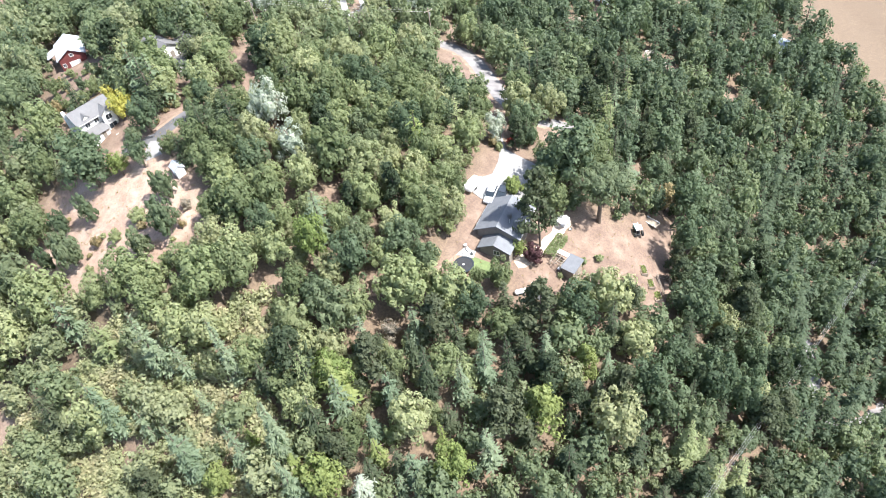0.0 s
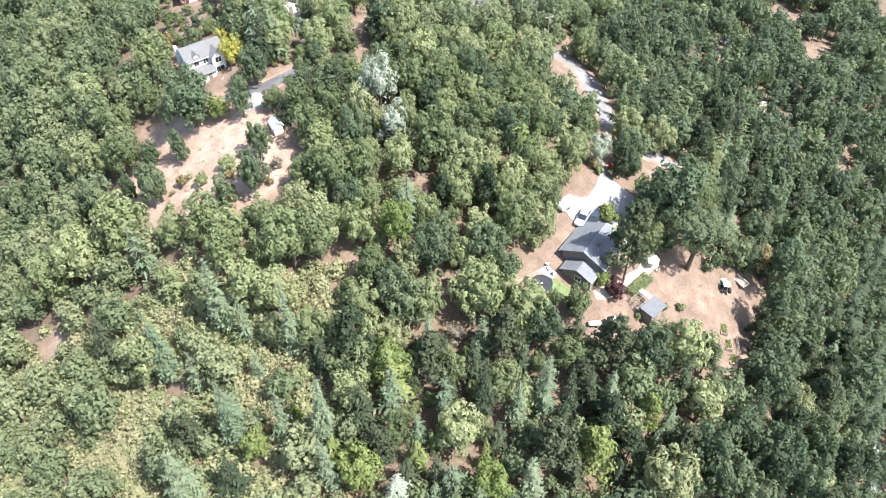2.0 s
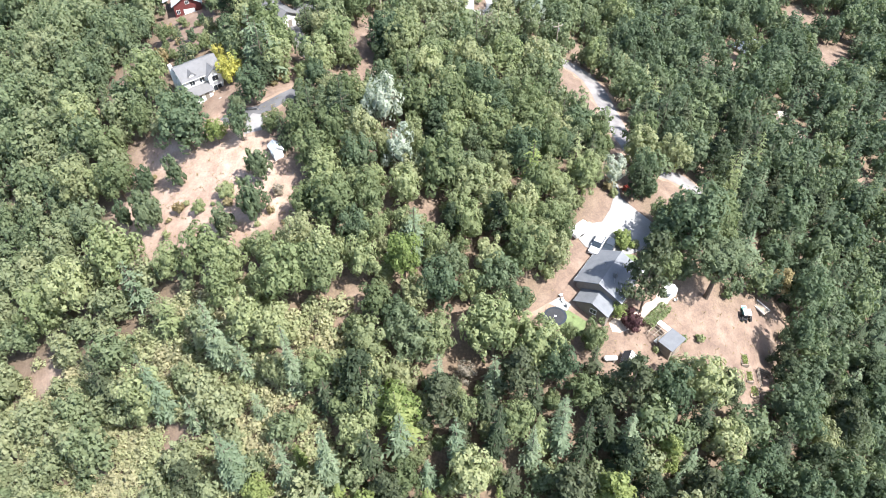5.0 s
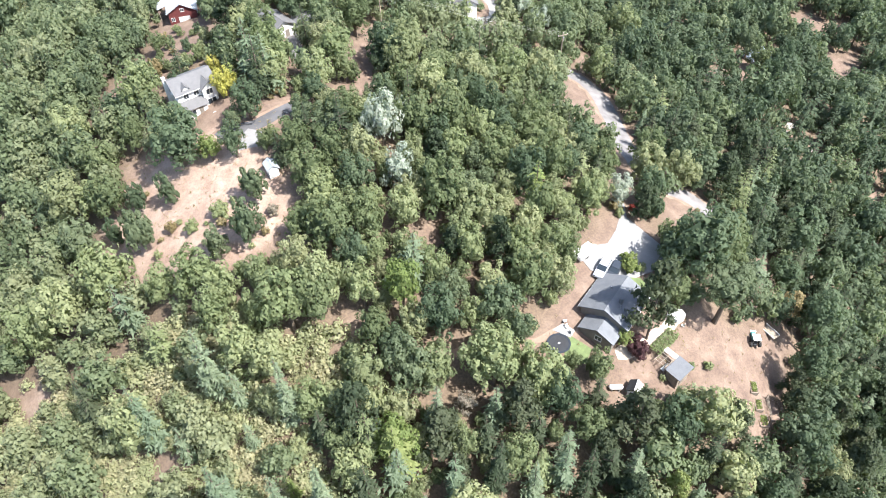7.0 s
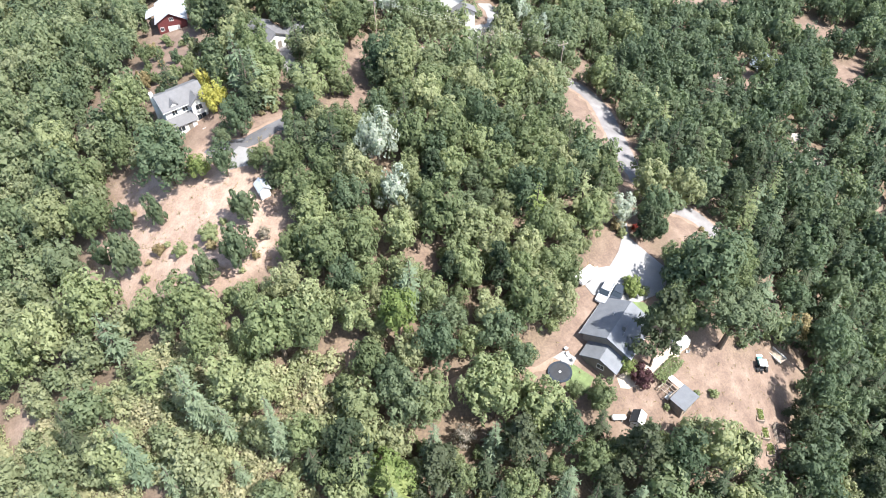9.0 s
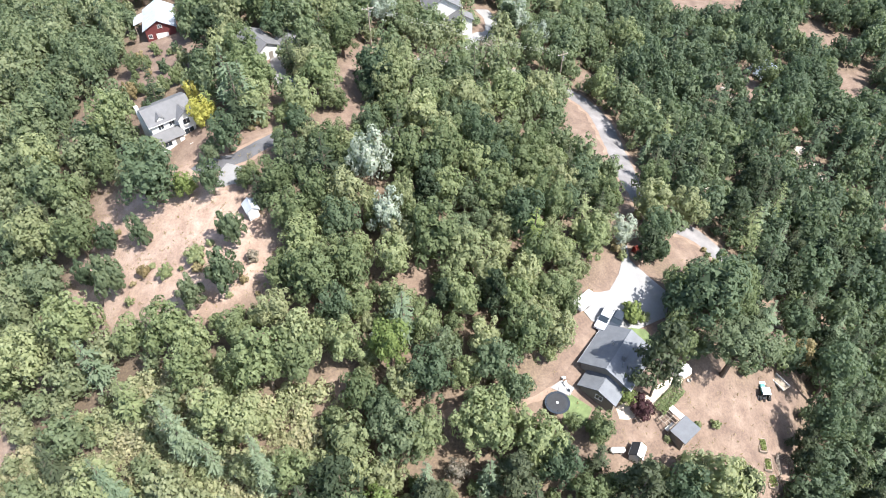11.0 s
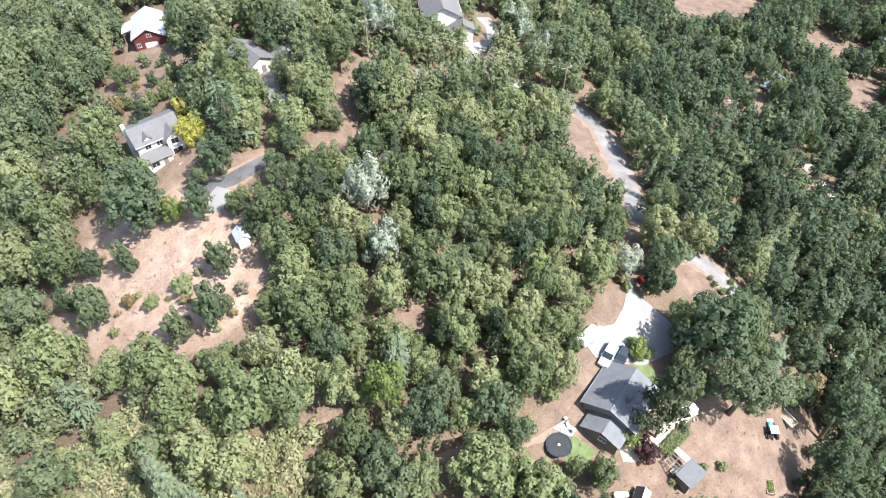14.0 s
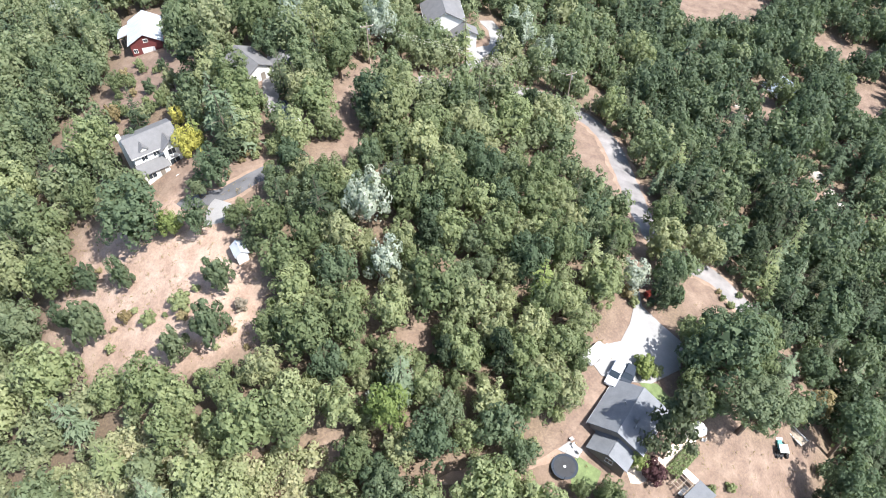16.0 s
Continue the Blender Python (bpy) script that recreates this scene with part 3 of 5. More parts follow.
def stem(seed, limbs=6):
    """A straight stem of height 1 with a few dead stubs."""
    rnd = random.Random(seed)
    bm = bmesh.new()
    tube(bm, (0, 0, -0.1), (0, 0, 0.97), 0.017, 0.003, 7)
    for k in range(limbs):
        z, a = rnd.uniform(0.2, 0.7), rnd.uniform(0, 6.28)
        tube(bm, (0, 0, z), (math.cos(a) * 0.12, math.sin(a) * 0.12, z + 0.03), 0.005, 0.002, 4)
    me = bpy.data.meshes.new("trunk")
    bm.to_mesh(me)
    bm.free()
    me.materials.append(BARK)
    return me


LIFT = 1.3  # height of a crown's centre over the ground, in crown radii
OAKS = [oak_crown(s, 2300, 1.0 + 0.13 * (s % 4), 0.066) + np.array([0, 0, LIFT]) for s in range(10)]
BIG_OAKS = [oak_crown(40 + s, 7000, 0.85, 0.04, 70) + np.array([0, 0, LIFT]) for s in range(3)]
BUSHES = [oak_crown(60 + s, 1500, 0.95, 0.085, 22) + np.array([0, 0, 0.85]) for s in range(4)]
FIRS = [fir_crown(s, 25, 0.17 + 0.016 * (s % 4), twigs=3) for s in range(8)]
TALL_FIRS = [fir_crown(20 + s, 38, 0.165 + 0.012 * s, twigs=4, per=8) for s in range(4)]
PINES = [pine_crown(s, 3000, clusters=34 + 4 * s, slim=0.27 + 0.02 * s) for s in range(4)]
AIRY = [oak_crown(80 + s, 1800, 1.1, 0.062, 30, 0.18) + np.array([0, 0, LIFT]) for s in range(3)]
OAK_ME = [cards_mesh("crown", c, OAK) for c in OAKS]
BIG_ME = [cards_mesh("crown", c, OAK) for c in BIG_OAKS]
BUSH_ME = [cards_mesh("crown", c, OAK) for c in BUSHES]
FIR_ME = [cards_mesh("crown", c, FIR) for c in FIRS]
TALL_FIR_ME = [cards_mesh("crown", c, FIR) for c in TALL_FIRS]
PINE_ME = [cards_mesh("crown", c, FIR) for c in PINES]
AIRY_ME = [cards_mesh("crown", c, GREY_PINE) for c in AIRY]
OAK_TRUNKS = [oak_trunk(s) for s in range(4)]
STEMS = [stem(s) for s in range(4)]
dice = random.Random(11)
PLANTED = []  # x, y, crown radius


def plant(name, crown, trunk, x, y, wide, tall, mat, label, category, group, turn=None, up=0.0):
    """One tree as a thing of its own: a trunk and a crown."""
    e = thing(name, Matrix.LocRotScale((x, y, h(x, y)), Euler((dice.uniform(-0.04, 0.04), dice.uniform(-0.04, 0.04), dice.uniform(0, 6.28) if turn is None else turn)), (wide, wide, tall)), label, category, group)
    for nm, me in (("trunk", trunk), ("crown", crown)):
        if me is None:
            continue
        o = new(nm, me)
        o.parent = e
        if nm == "trunk" and up:
            o.scale.z = (1.3 * tall + up) / (1.3 * tall)
        if nm == "crown":
            o.location.z = up / tall
            o.material_slots[0].link = "OBJECT"
            o.material_slots[0].material = mat
    return e


OAK_LOOKS = {
    "oak": (OAK, "green broadleaf oak with a rounded lumpy crown"),
    "live": (LIVE_OAK, "dark green live oak with a dense crown"),
    "lime": (LIME, "fresh yellow-green broadleaf tree with a rounded crown"),
    "olive": (OLIVE, "pale olive-green oak on the dry slope"),
    "yellow": (YELLOW, "bright yellow-leaved ornamental tree beside the white house"),
    "purple": (PURPLE, "dark purple-leaved small tree on dry ground"),
    "twig": (TWIGS, "bare grey-brown tree with fine leafless twigs"),
    "red": (RED_LEAVES, "small brick-red ornamental shrub"),
    "dry": (DRY, "dried-out tree with straw-brown leaves"),
    "grey": (GREY_PINE, "pale grey-green pine with a thin airy crown"),
}
FIR_LOOKS = {
    "fir": (FIR, "tall dark green fir with drooping boughs"),
    "blue": (BLUE_FIR, "tall blue-green fir with drooping boughs"),
    "lime": (LIME, "young yellow-green conifer lit by the sun"),
    "oak": (OAK, "green pine with open needle clusters"),
    "grey": (GREY_PINE, "pale grey-green pine with thin needles"),
    "olive": (OLIVE, "olive-green conifer among darker firs"),
}


def oak(x, y, r, look_="oak", tall=1.0, up=0.0):
    mat, label = OAK_LOOKS[look_]
    PLANTED.append((x, y, r))
    crown = dice.choice(AIRY_ME if look_ in ("grey", "twig") else (BIG_ME if r > 5.2 else OAK_ME))
    group = "bare trees" if look_ == "twig" else "broadleaf trees"
    return plant("grey_pine" if look_ == "grey" else "oak_tree", crown, dice.choice(OAK_TRUNKS), x, y, r, r * tall * 1.14, mat, label, "tree", group, up=up)


def bush(x, y, r, look_="oak", tall=1.0):
    mat, label = OAK_LOOKS[look_]
    PLANTED.append((x, y, r))
    words = {"oak": "rounded green shrub on dry ground", "live": "dark green rounded shrub on dry ground", "lime": "bright yellow-green rounded garden shrub",
             "olive": "pale olive scrub bush on the slope", "purple": label, "dry": "straw-brown dried shrub on bare ground", "twig": "grey leafless brush on the slope", "grey": "grey-green shrub on dry ground", "yellow": "low yellow-leaved garden shrub", "red": "brick-red ornamental shrub beside the drive"}[look_]
    return plant("bush", dice.choice(BUSH_ME), None, x, y, r, r * tall, mat, words, "bush", "bushes")


def fir(x, y, tall, look_="fir", wide=1.0):
    mat, label = FIR_LOOKS[look_]
    PLANTED.append((x, y, tall * 0.17 * wide))
    return plant("fir_tree", dice.choice(TALL_FIR_ME if tall > 16 else FIR_ME), dice.choice(STEMS), x, y, tall * wide, tall, mat, label, "tree", "firs")


def pine(x, y, tall, look_="fir", wide=1.0):
    mat = FIR_LOOKS[look_][0]
    PLANTED.append((x, y, tall * 0.2 * wide))
    label = {"fir": "green pine with open clusters of needles", "grey": "pale grey-green pine with thin needles", "lime": "sunlit yellow-green pine beside the house"}.get(look_, "tall pine with open clusters of needles")
    return plant("pine_tree", dice.choice(PINE_ME), dice.choice(STEMS), x, y, tall * wide, tall, mat, label, "tree", "pines")


# trees that stand out, one by one
oak(-115.9, 89.9, 3.42, "grey")
oak(-65.0, 41.3, 4.19, "olive")
oak(-58.7, 68.0, 3.67, "grey", 1.3)
oak(-42.5, 73.0, 4.06, "grey", 1.3)
oak(-10.4, 87.4, 4.03, "grey", 1.3)
oak(-4.7, 86.4, 3.28, "grey")
oak(-42.3, 17.9, 3.90, "grey", 1.4)
oak(-39.1, 8.1, 3.20, "grey", 1.3)
oak(-39.0, 28.5, 1.95, "grey", 1.2)
oak(-18.7, 69.0, 3.46, "twig")
oak(-42.5, 45.4, 4.38, "live")
oak(-38.0, 49.7, 4.10, "oak")
oak(-27.3, 8.2, 2.50, "live", 1.1)
oak(-36.9, 5.2, 3.10, "oak")
oak(-4.9, 9.4, 2.96, "olive")
oak(1.8, 13.2, 2.68, "grey")
oak(12.4, -2.7, 5.17, "live", 0.9, 5)
oak(14.6, 4.2, 3.64, "live", 0.9)
oak(-15.0, 5.1, 3.01, "oak", 1.3)
oak(-37.8, -5.2, 2.97, "oak")
oak(-24.7, 24.8, 3.31, "olive")
oak(-30.4, 30.4, 3.38, "oak")
oak(-22.3, 15.9, 3.35, "oak")
oak(-14.6, 25.6, 3.58, "oak")
oak(-10.9, 37.4, 3.22, "oak")
oak(-16.4, 50.5, 4.52, "olive")
oak(-8.7, 54.9, 4.00, "oak")
oak(-25.8, 44.6, 4.31, "oak")
oak(-32.2, 40.8, 3.76, "oak")
oak(-38.3, 35.6, 3.41, "oak")
oak(9.0, 21.6, 3.30, "oak")
oak(17.0, 22.8, 3.73, "oak")
oak(11.3, 28.9, 3.81, "oak")
oak(19.4, 91.3, 4.86, "oak")
oak(9.2, 68.2, 3.37, "olive")
oak(34.4, 3.7, 3.43, "live")
oak(40.5, 13.9, 4.69, "live")
oak(-54.6, 65.7, 4.11, "oak")
oak(-49.8, 59.3, 3.56, "oak")
oak(-52.3, 42.2, 3.85, "olive")
oak(-67.4, 68.8, 4.14, "oak")
oak(-63.2, 62.2, 3.36, "live")
oak(-71.8, 50.4, 3.78, "olive")
oak(-13.4, -1.8, 3.12, "oak")
oak(-12.7, -8.4, 2.87, "oak")
oak(-9.5, 2.7, 2.67, "oak")
oak(-16.0, -6.2, 3.05, "oak")
oak(59.0, 87.4, 2.94, "oak")
oak(63.4, 85.8, 3.22, "live")
oak(-50.8, 39.1, 2.42, "oak")
oak(-54.9, 46.5, 3.12, "oak")
oak(-58.7, 33.3, 1.57, "olive")
oak(-38.7, -13.8, 2.95, "lime", 1.3, 3)
bush(0.2, -17.7, 1.93, "purple")
bush(8.1, 11.1, 2.31, "live", 1.5)
bush(1.1, 11.7, 1.39, "dry")
bush(-41.2, -9.5, 1.39, "grey")
bush(1.0, -2.8, 1.83, "lime")
bush(-84.5, 37.4, 1.46, "live", 2.50)
bush(-65.8, 57.5, 1.33, "live")
bush(-92.2, 48.6, 1.56, "dry", 1.75)
bush(-84.7, 48.7, 1.29, "oak", 1.3)
bush(-82.7, 49.8, 1.16, "olive", 1.75)
bush(-78.7, 51.8, 1.17, "yellow")
bush(9.5, -19.1, 0.83, "olive")
bush(13.0, -18.4, 0.95, "olive")
bush(20.2, 15.4, 0.74, "oak")
bush(21.5, 14.0, 0.74, "oak")
bush(-62.9, 34.9, 1.43, "olive")
bush(-59.7, 36.6, 1.44, "oak")
bush(-63.8, 33.6, 1.07, "dry")
oak(32.5, -17.2, 3.57, "live", 1.1, 5)
oak(36.7, -8.7, 3.92, "live", 1.1, 6)
oak(34.8, -2.3, 2.63, "dry")
oak(17.2, -0.1, 5.68, "oak")
oak(9.5, -1.8, 4.00, "live")
pine(5.7, 9.5, 9.0, "fir")
fir(-83.7, 40.1, 13.0, "fir", 0.8)
fir(-68.4, 38.0, 15.0, "blue", 1.1)
fir(-64.7, 34.3, 14.0, "blue")
fir(-73.0, 36.5, 8.0, "lime", 1.1)
fir(-77.5, 42.3, 6.0, "fir", 0.45)
fir(-56.3, 47.6, 10.0, "fir")
fir(-15.9, 6.0, 15.0, "lime")
fir(0.0, 32.5, 8.0, "fir", 0.9)
fir(4.0, 33.4, 8.0, "fir")
fir(7.8, 11.0, 8.0, "fir", 0.9)
fir(52.8, 123.5, 8.0, "olive")
fir(55.9, 119.7, 9.0, "fir", 1.1)
fir(-9.3, 41.3, 9.0, "fir")
oak(-70.9, 25.3, 1.77, "live")
oak(-91.5, 36.3, 3.96, "olive", 1.2)
oak(-92.2, 27.2, 2.66, "oak", 1.1)
oak(-98.5, 23.5, 3.48, "oak")
oak(-99.3, 16.4, 2.83, "olive")
oak(-57.7, 15.5, 3.14, "oak")
oak(-52.5, 19.8, 3.03, "live")
oak(-73.8, 34.6, 2.56, "yellow")
oak(-77.7, 43.0, 1.50, "yellow")
oak(-63.9, 35.1, 3.44, "olive")
oak(-107.6, 34.2, 3.90, "olive")
oak(-2.3, -16.3, 1.58, "lime")
bush(4.5, 12.3, 0.81, "red")
bush(1.6, 10.0, 0.90, "olive")
bush(1.0, -1.3, 1.50, "lime")
bush(3.4, -2.2, 0.94, "olive")
bush(24.4, 17.4, 0.76, "olive")
bush(21.4, 14.1, 0.74, "olive")
bush(19.8, 16.8, 0.64, "dry")
oak(-9.5, 28.7, 3.48, "oak")
oak(-8.4, 18.3, 2.91, "live")
bush(-92.0, 66.2, 1.06, "olive")
bush(-94.0, 62.5, 1.16, "dry")
bush(-87.2, 62.3, 0.92, "oak")
bush(-64.7, 32.2, 0.69, "dry")
bush(-62.3, 32.9, 0.79, "olive")
bush(-66.7, 29.2, 0.68, "dry")
bush(2.2, 38.2, 1.01, "live", 1.8)
oak(-57.2, 23.9, 2.42, "live")
oak(-53.1, 26.6, 2.27, "oak")
bush(-93.4, 55.8, 0.90, "oak", 1.3)
bush(-90.4, 55.9, 0.79, "dry")
bush(-86.8, 52.3, 0.77, "olive", 1.3)
bush(-83.0, 55.1, 0.89, "olive")
bush(-81.3, 57.6, 0.78, "dry")
bush(-89.7, 49.2, 0.98, "oak", 1.75)
bush(-91.8, 45.6, 1.07, "olive")
bush(-91.6, 58.9, 1.36, "oak", 1.3)
bush(-86.8, 55.6, 1.22, "live", 1.2)
bush(-82.2, 51.5, 1.09, "oak", 1.75)
bush(-79.7, 53.7, 1.09, "oak", 1.2)
bush(-92.1, 50.5, 1.31, "oak", 1.3)
bush(-90.5, 63.4, 1.04, "oak", 1.2)
bush(-86.0, 62.9, 1.15, "live", 1.2)
oak(-82.0, 55.5, 1.76, "oak")
oak(-93.8, 57.4, 2.02, "oak")
oak(-49.0, 39.2, 1.63, "oak")
oak(-43.1, 43.0, 2.50, "live")
fir(-68.9, -24.1, 20.0, "blue", 0.67)
fir(-56.2, -29.6, 20.0, "blue", 0.64)
fir(-79.0, -29.8, 20.0, "blue", 0.64)
fir(-62.7, -32.0, 9.0, "blue", 0.86)
fir(-65.9, -40.9, 19.0, "blue", 0.79)
fir(-51.0, -42.0, 21.0, "blue", 0.55)
fir(-57.4, -41.6, 16.0, "blue", 0.74)
fir(-50.0, -48.8, 18.0, "blue", 0.70)
fir(-73.9, -48.0, 17.0, "blue", 0.99)
fir(-64.4, -26.3, 13.0, "blue", 0.72)
fir(-73.0, -32.5, 12.0, "blue", 0.71)
fir(-56.1, -39.1, 8.0, "lime", 1.08)
oak(-62.3, -43.4, 2.37, "lime", 1.15)
fir(-49.8, -44.8, 9.0, "lime", 1.22)
fir(-40.1, -35.4, 15.0, "lime", 1.11)
oak(-45.1, -47.9, 3.42, "lime", 1.15)
fir(-35.8, -45.8, 10.0, "lime", 1.39)
fir(-24.9, -45.9, 11.0, "lime", 0.73)
oak(-24.3, -50.3, 3.45, "lime", 1.15)
fir(-31.2, -39.3, 16.0, "blue", 0.85)
fir(-25.0, -38.2, 17.0, "fir", 0.81)
fir(-19.5, -39.7, 14.0, "blue", 0.93)
fir(-15.2, -37.5, 15.0, "blue", 0.94)
fir(-10.8, -38.0, 16.0, "fir", 0.76)
pine(-3.3, -31.5, 16.0, "fir", 0.98)
oak(4.2, -31.0, 3.70, "live", 1.15)
fir(-34.1, -30.9, 15.0, "blue", 0.87)
pine(-21.3, -30.3, 15.0, "fir", 1.01)
oak(-29.1, -27.6, 1.95, "twig", 1.15)
oak(11.1, -29.2, 4.21, "olive", 1.15)
pine(2.7, -39.7, 12.0, "lime", 0.76)
oak(12.2, -44.2, 4.39, "live", 1.15)
oak(19.5, -39.9, 3.74, "live", 1.2)
oak(24.8, -42.1, 3.40, "live", 1.25)
oak(34.2, -31.6, 3.1, "oak", 1.2)
pine(38.6, -31.0, 15.0, "fir", 1.0)
oak(24.7, -44.4, 4.05, "live", 1.2)
oak(30.6, -46.6, 3.68, "live", 1.25)
oak(14.7, -48.0, 3.50, "live", 1.2)
oak(19.8, -50.2, 3.19, "live", 1.25)
pine(-7.8, -46.0, 15.0, "lime", 0.97)
pine(-13.7, -45.3, 15.0, "fir", 1.14)
fir(-18.1, -49.0, 14.0, "blue", 1.15)
oak(4.3, -49.6, 4.46, "oak", 1.15)
fir(-30.8, -49.9, 12.0, "blue", 1.18)
fir(-39.7, -51.1, 12.0, "grey", 1.23)
oak(36.4, -40.4, 3.2, "live", 1.2)
pine(40.8, -42.0, 15.0, "fir", 1.0)
oak(-44.9, -24.9, 3.45, "oak", 1.15)
oak(-39.2, -22.5, 3.28, "live", 1.15)
oak(-43.6, -28.3, 2.87, "olive", 1.15)
fir(-26.3, -33.3, 13.0, "fir", 0.84)
oak(12.6, -37.1, 3.80, "olive", 1.15)
pine(-4.8, -40.9, 14.0, "fir", 1.05)
oak(28.8, -31.3, 4.16, "live", 1.15)
oak(-14.3, -27.5, 3.35, "live", 1.15)
bush(4.2, -21.3, 0.64, "olive")
oak(-52.4, -28.6, 3.07, "olive", 1.15)
oak(-48.2, -33.7, 2.71, "oak", 1.15)
oak(-59.6, -22.1, 3.32, "olive", 1.15)
oak(-81.5, -28.2, 4.04, "olive", 1.15)
oak(-69.6, -14.0, 3.29, "olive", 1.15)
oak(-99.9, -5.9, 4.83, "olive", 1.15)
oak(-108.4, -6.5, 4.36, "olive", 1.15)
oak(-52.4, -14.2, 4.01, "oak", 1.15)
oak(-34.0, -24.3, 3.58, "oak", 1.15)
oak(-40.1, -20.0, 2.72, "live", 1.15)
oak(-25.9, -22.7, 3.98, "olive", 1.15)
oak(-20.1, -17.5, 2.79, "live", 1.15)
oak(-40.3, -33.5, 3.57, "lime", 1.15)
fir(-24.6, -30.2, 13.0, "blue", 1.24)
pine(-33.4, -32.7, 13.0, "fir", 1.15)
oak(-17.1, -25.8, 3.14, "olive", 1.15)
oak(-46.3, 6.7, 3.40, "live", 1.15)
oak(-32.2, 4.1, 3.90, "oak", 1.15)
oak(-50.4, -3.5, 4.12, "oak", 1.15)
oak(-44.3, -1.2, 3.46, "oak", 1.15)
oak(-38.4, 0.9, 2.98, "olive", 1.15)
oak(-46.7, -7.2, 2.91, "live", 1.15)
oak(-56.8, -15.4, 4.42, "olive", 1.15)
oak(-51.4, -12.3, 3.73, "olive", 1.15)
oak(-43.1, -18.7, 3.03, "oak", 1.15)
oak(-32.7, -16.7, 3.54, "live", 1.15)
oak(-37.6, -24.8, 3.85, "live", 1.15)
oak(-30.9, -12.1, 2.90, "live", 1.15)
oak(-27.2, -4.9, 2.97, "olive", 1.15)
pine(-22.1, -4.2, 13.0, "fir", 0.87)
oak(-23.4, -14.4, 3.60, "live", 1.15)
oak(-17.8, -10.2, 3.66, "oak", 1.15)
oak(-24.6, -23.4, 4.55, "olive", 1.15)
oak(-17.7, -24.6, 3.79, "olive", 1.15)
oak(-20.8, 5.6, 2.22, "olive", 1.15)
bush(-88.9, 13.0, 1.98, "live", 2.12)
bush(-81.9, 11.9, 1.80, "live", 2.25)
bush(-86.3, 4.4, 3.10, "live", 2.00)
bush(-93.5, 8.6, 1.49, "live", 2.12)
bush(-64.7, 7.7, 2.36, "live", 1.88)
bush(-65.0, 0.2, 2.83, "live", 2.00)
bush(-70.6, -1.6, 2.28, "live", 1.75)
bush(-71.3, 6.1, 1.97, "olive", 0.9)
bush(-76.7, 4.7, 1.35, "olive", 1.1)
bush(-81.1, 6.2, 1.19, "dry", 1.2)
bush(-79.8, 7.1, 0.69, "olive", 1.0)
bush(-61.3, 4.4, 1.08, "twig", 1.0)
bush(-83.4, 2.0, 0.80, "olive", 1.3)
bush(-70.9, 4.3, 0.94, "dry", 0.9)
bush(-69.2, 8.3, 0.75, "olive", 1.0)
bush(-83.3, 5.1, 0.60, "dry", 1.0)
bush(-74.1, 5.2, 0.48, "olive", 1.0)
bush(-77.8, 0.2, 0.58, "dry", 1.1)
bush(-64.9, -1.2, 0.63, "olive", 1.0)
bush(-62.6, 0.8, 0.81, "dry", 1.2)
bush(-60.0, -1.7, 0.53, "dry", 1.0)
bush(-88.2, 16.0, 0.64, "dry", 1.0)
oak(-94.5, 14.2, 3.63, "oak", 1.1)
oak(-90.6, -3.1, 4.81, "olive", 1.1)
oak(-73.0, -7.7, 3.95, "olive", 1.1)
oak(-80.2, -6.4, 2.85, "olive", 1.1)
oak(-62.0, -9.5, 2.92, "oak", 1.1)
oak(-56.3, -7.1, 3.03, "oak", 1.1)
oak(-104.0, 17.1, 4.09, "oak", 1.1)
oak(-99.6, 7.6, 3.71, "live", 1.1)
oak(-80.3, 19.6, 5.01, "live", 0.85)
oak(-74.4, 18.7, 2.17, "lime", 1.0)
oak(-69.6, 18.0, 2.40, "live", 1.2)
oak(-63.8, 18.2, 1.61, "oak", 1.1)
oak(-68.0, 27.2, 2.98, "live", 1.0)
oak(-54.8, 8.5, 3.33, "oak", 1.1)
fir(-66.2, 32.8, 15.0, "fir", 1.1)
oak(-68.1, 48.2, 3.44, "oak", 1.1)
oak(57.4, 76.2, 3.22, "live", 1.1)
oak(66.2, 86.5, 3.41, "live", 1.1)
oak(57.5, 93.4, 3.42, "live", 1.1)
oak(-7.4, -22.1, 2.42, "oak", 1.1)

pine(2.3, -15.0, 20.0, "fir", 0.78)
oak(16.2, -9.7, 5.6, "live", 0.7, 4.5)

# ---- the woods between them ----
# Trees keep out of the clearings and out of the camera's view of them.
rng = np.random.RandomState(5)
FILL = []
cellsize = 4.0
buckets = {}


def note(x, y, r):
    buckets.setdefault((int(x // cellsize), int(y // cellsize)), []).append((x, y, r))


for p in PLANTED:
    note(*p)


def crowded(x, y, r, pack):
    ci, cj = int(x // cellsize), int(y // cellsize)
    for i in range(ci - 2, ci + 3):
        for j in range(cj - 2, cj + 3):
            for ox, oy, orr in buckets.get((i, j), ()):
                if math.hypot(x - ox, y - oy) < pack * (r + orr):
                    return True
    return False


def conifer_share(x, y):
    """Firs stand in the hollow before the house and along the shaded flank."""
    s = 0.1
    if y < -22 and x > -62:
        s = 0.4
    if x > 22 and y < 75:
        s = max(s, 0.36)
    elif x > 10 and y > 20:
        s = max(s, 0.25)
    return s


def in_scrub(x, y):
    """Low olive brush covers the south-west shoulder of the hill."""
    edge = 5 * math.sin(y * 0.23) + 4 * math.sin(x * 0.17 + y * 0.4)
    return x < -50 + edge and y < -10 + edge


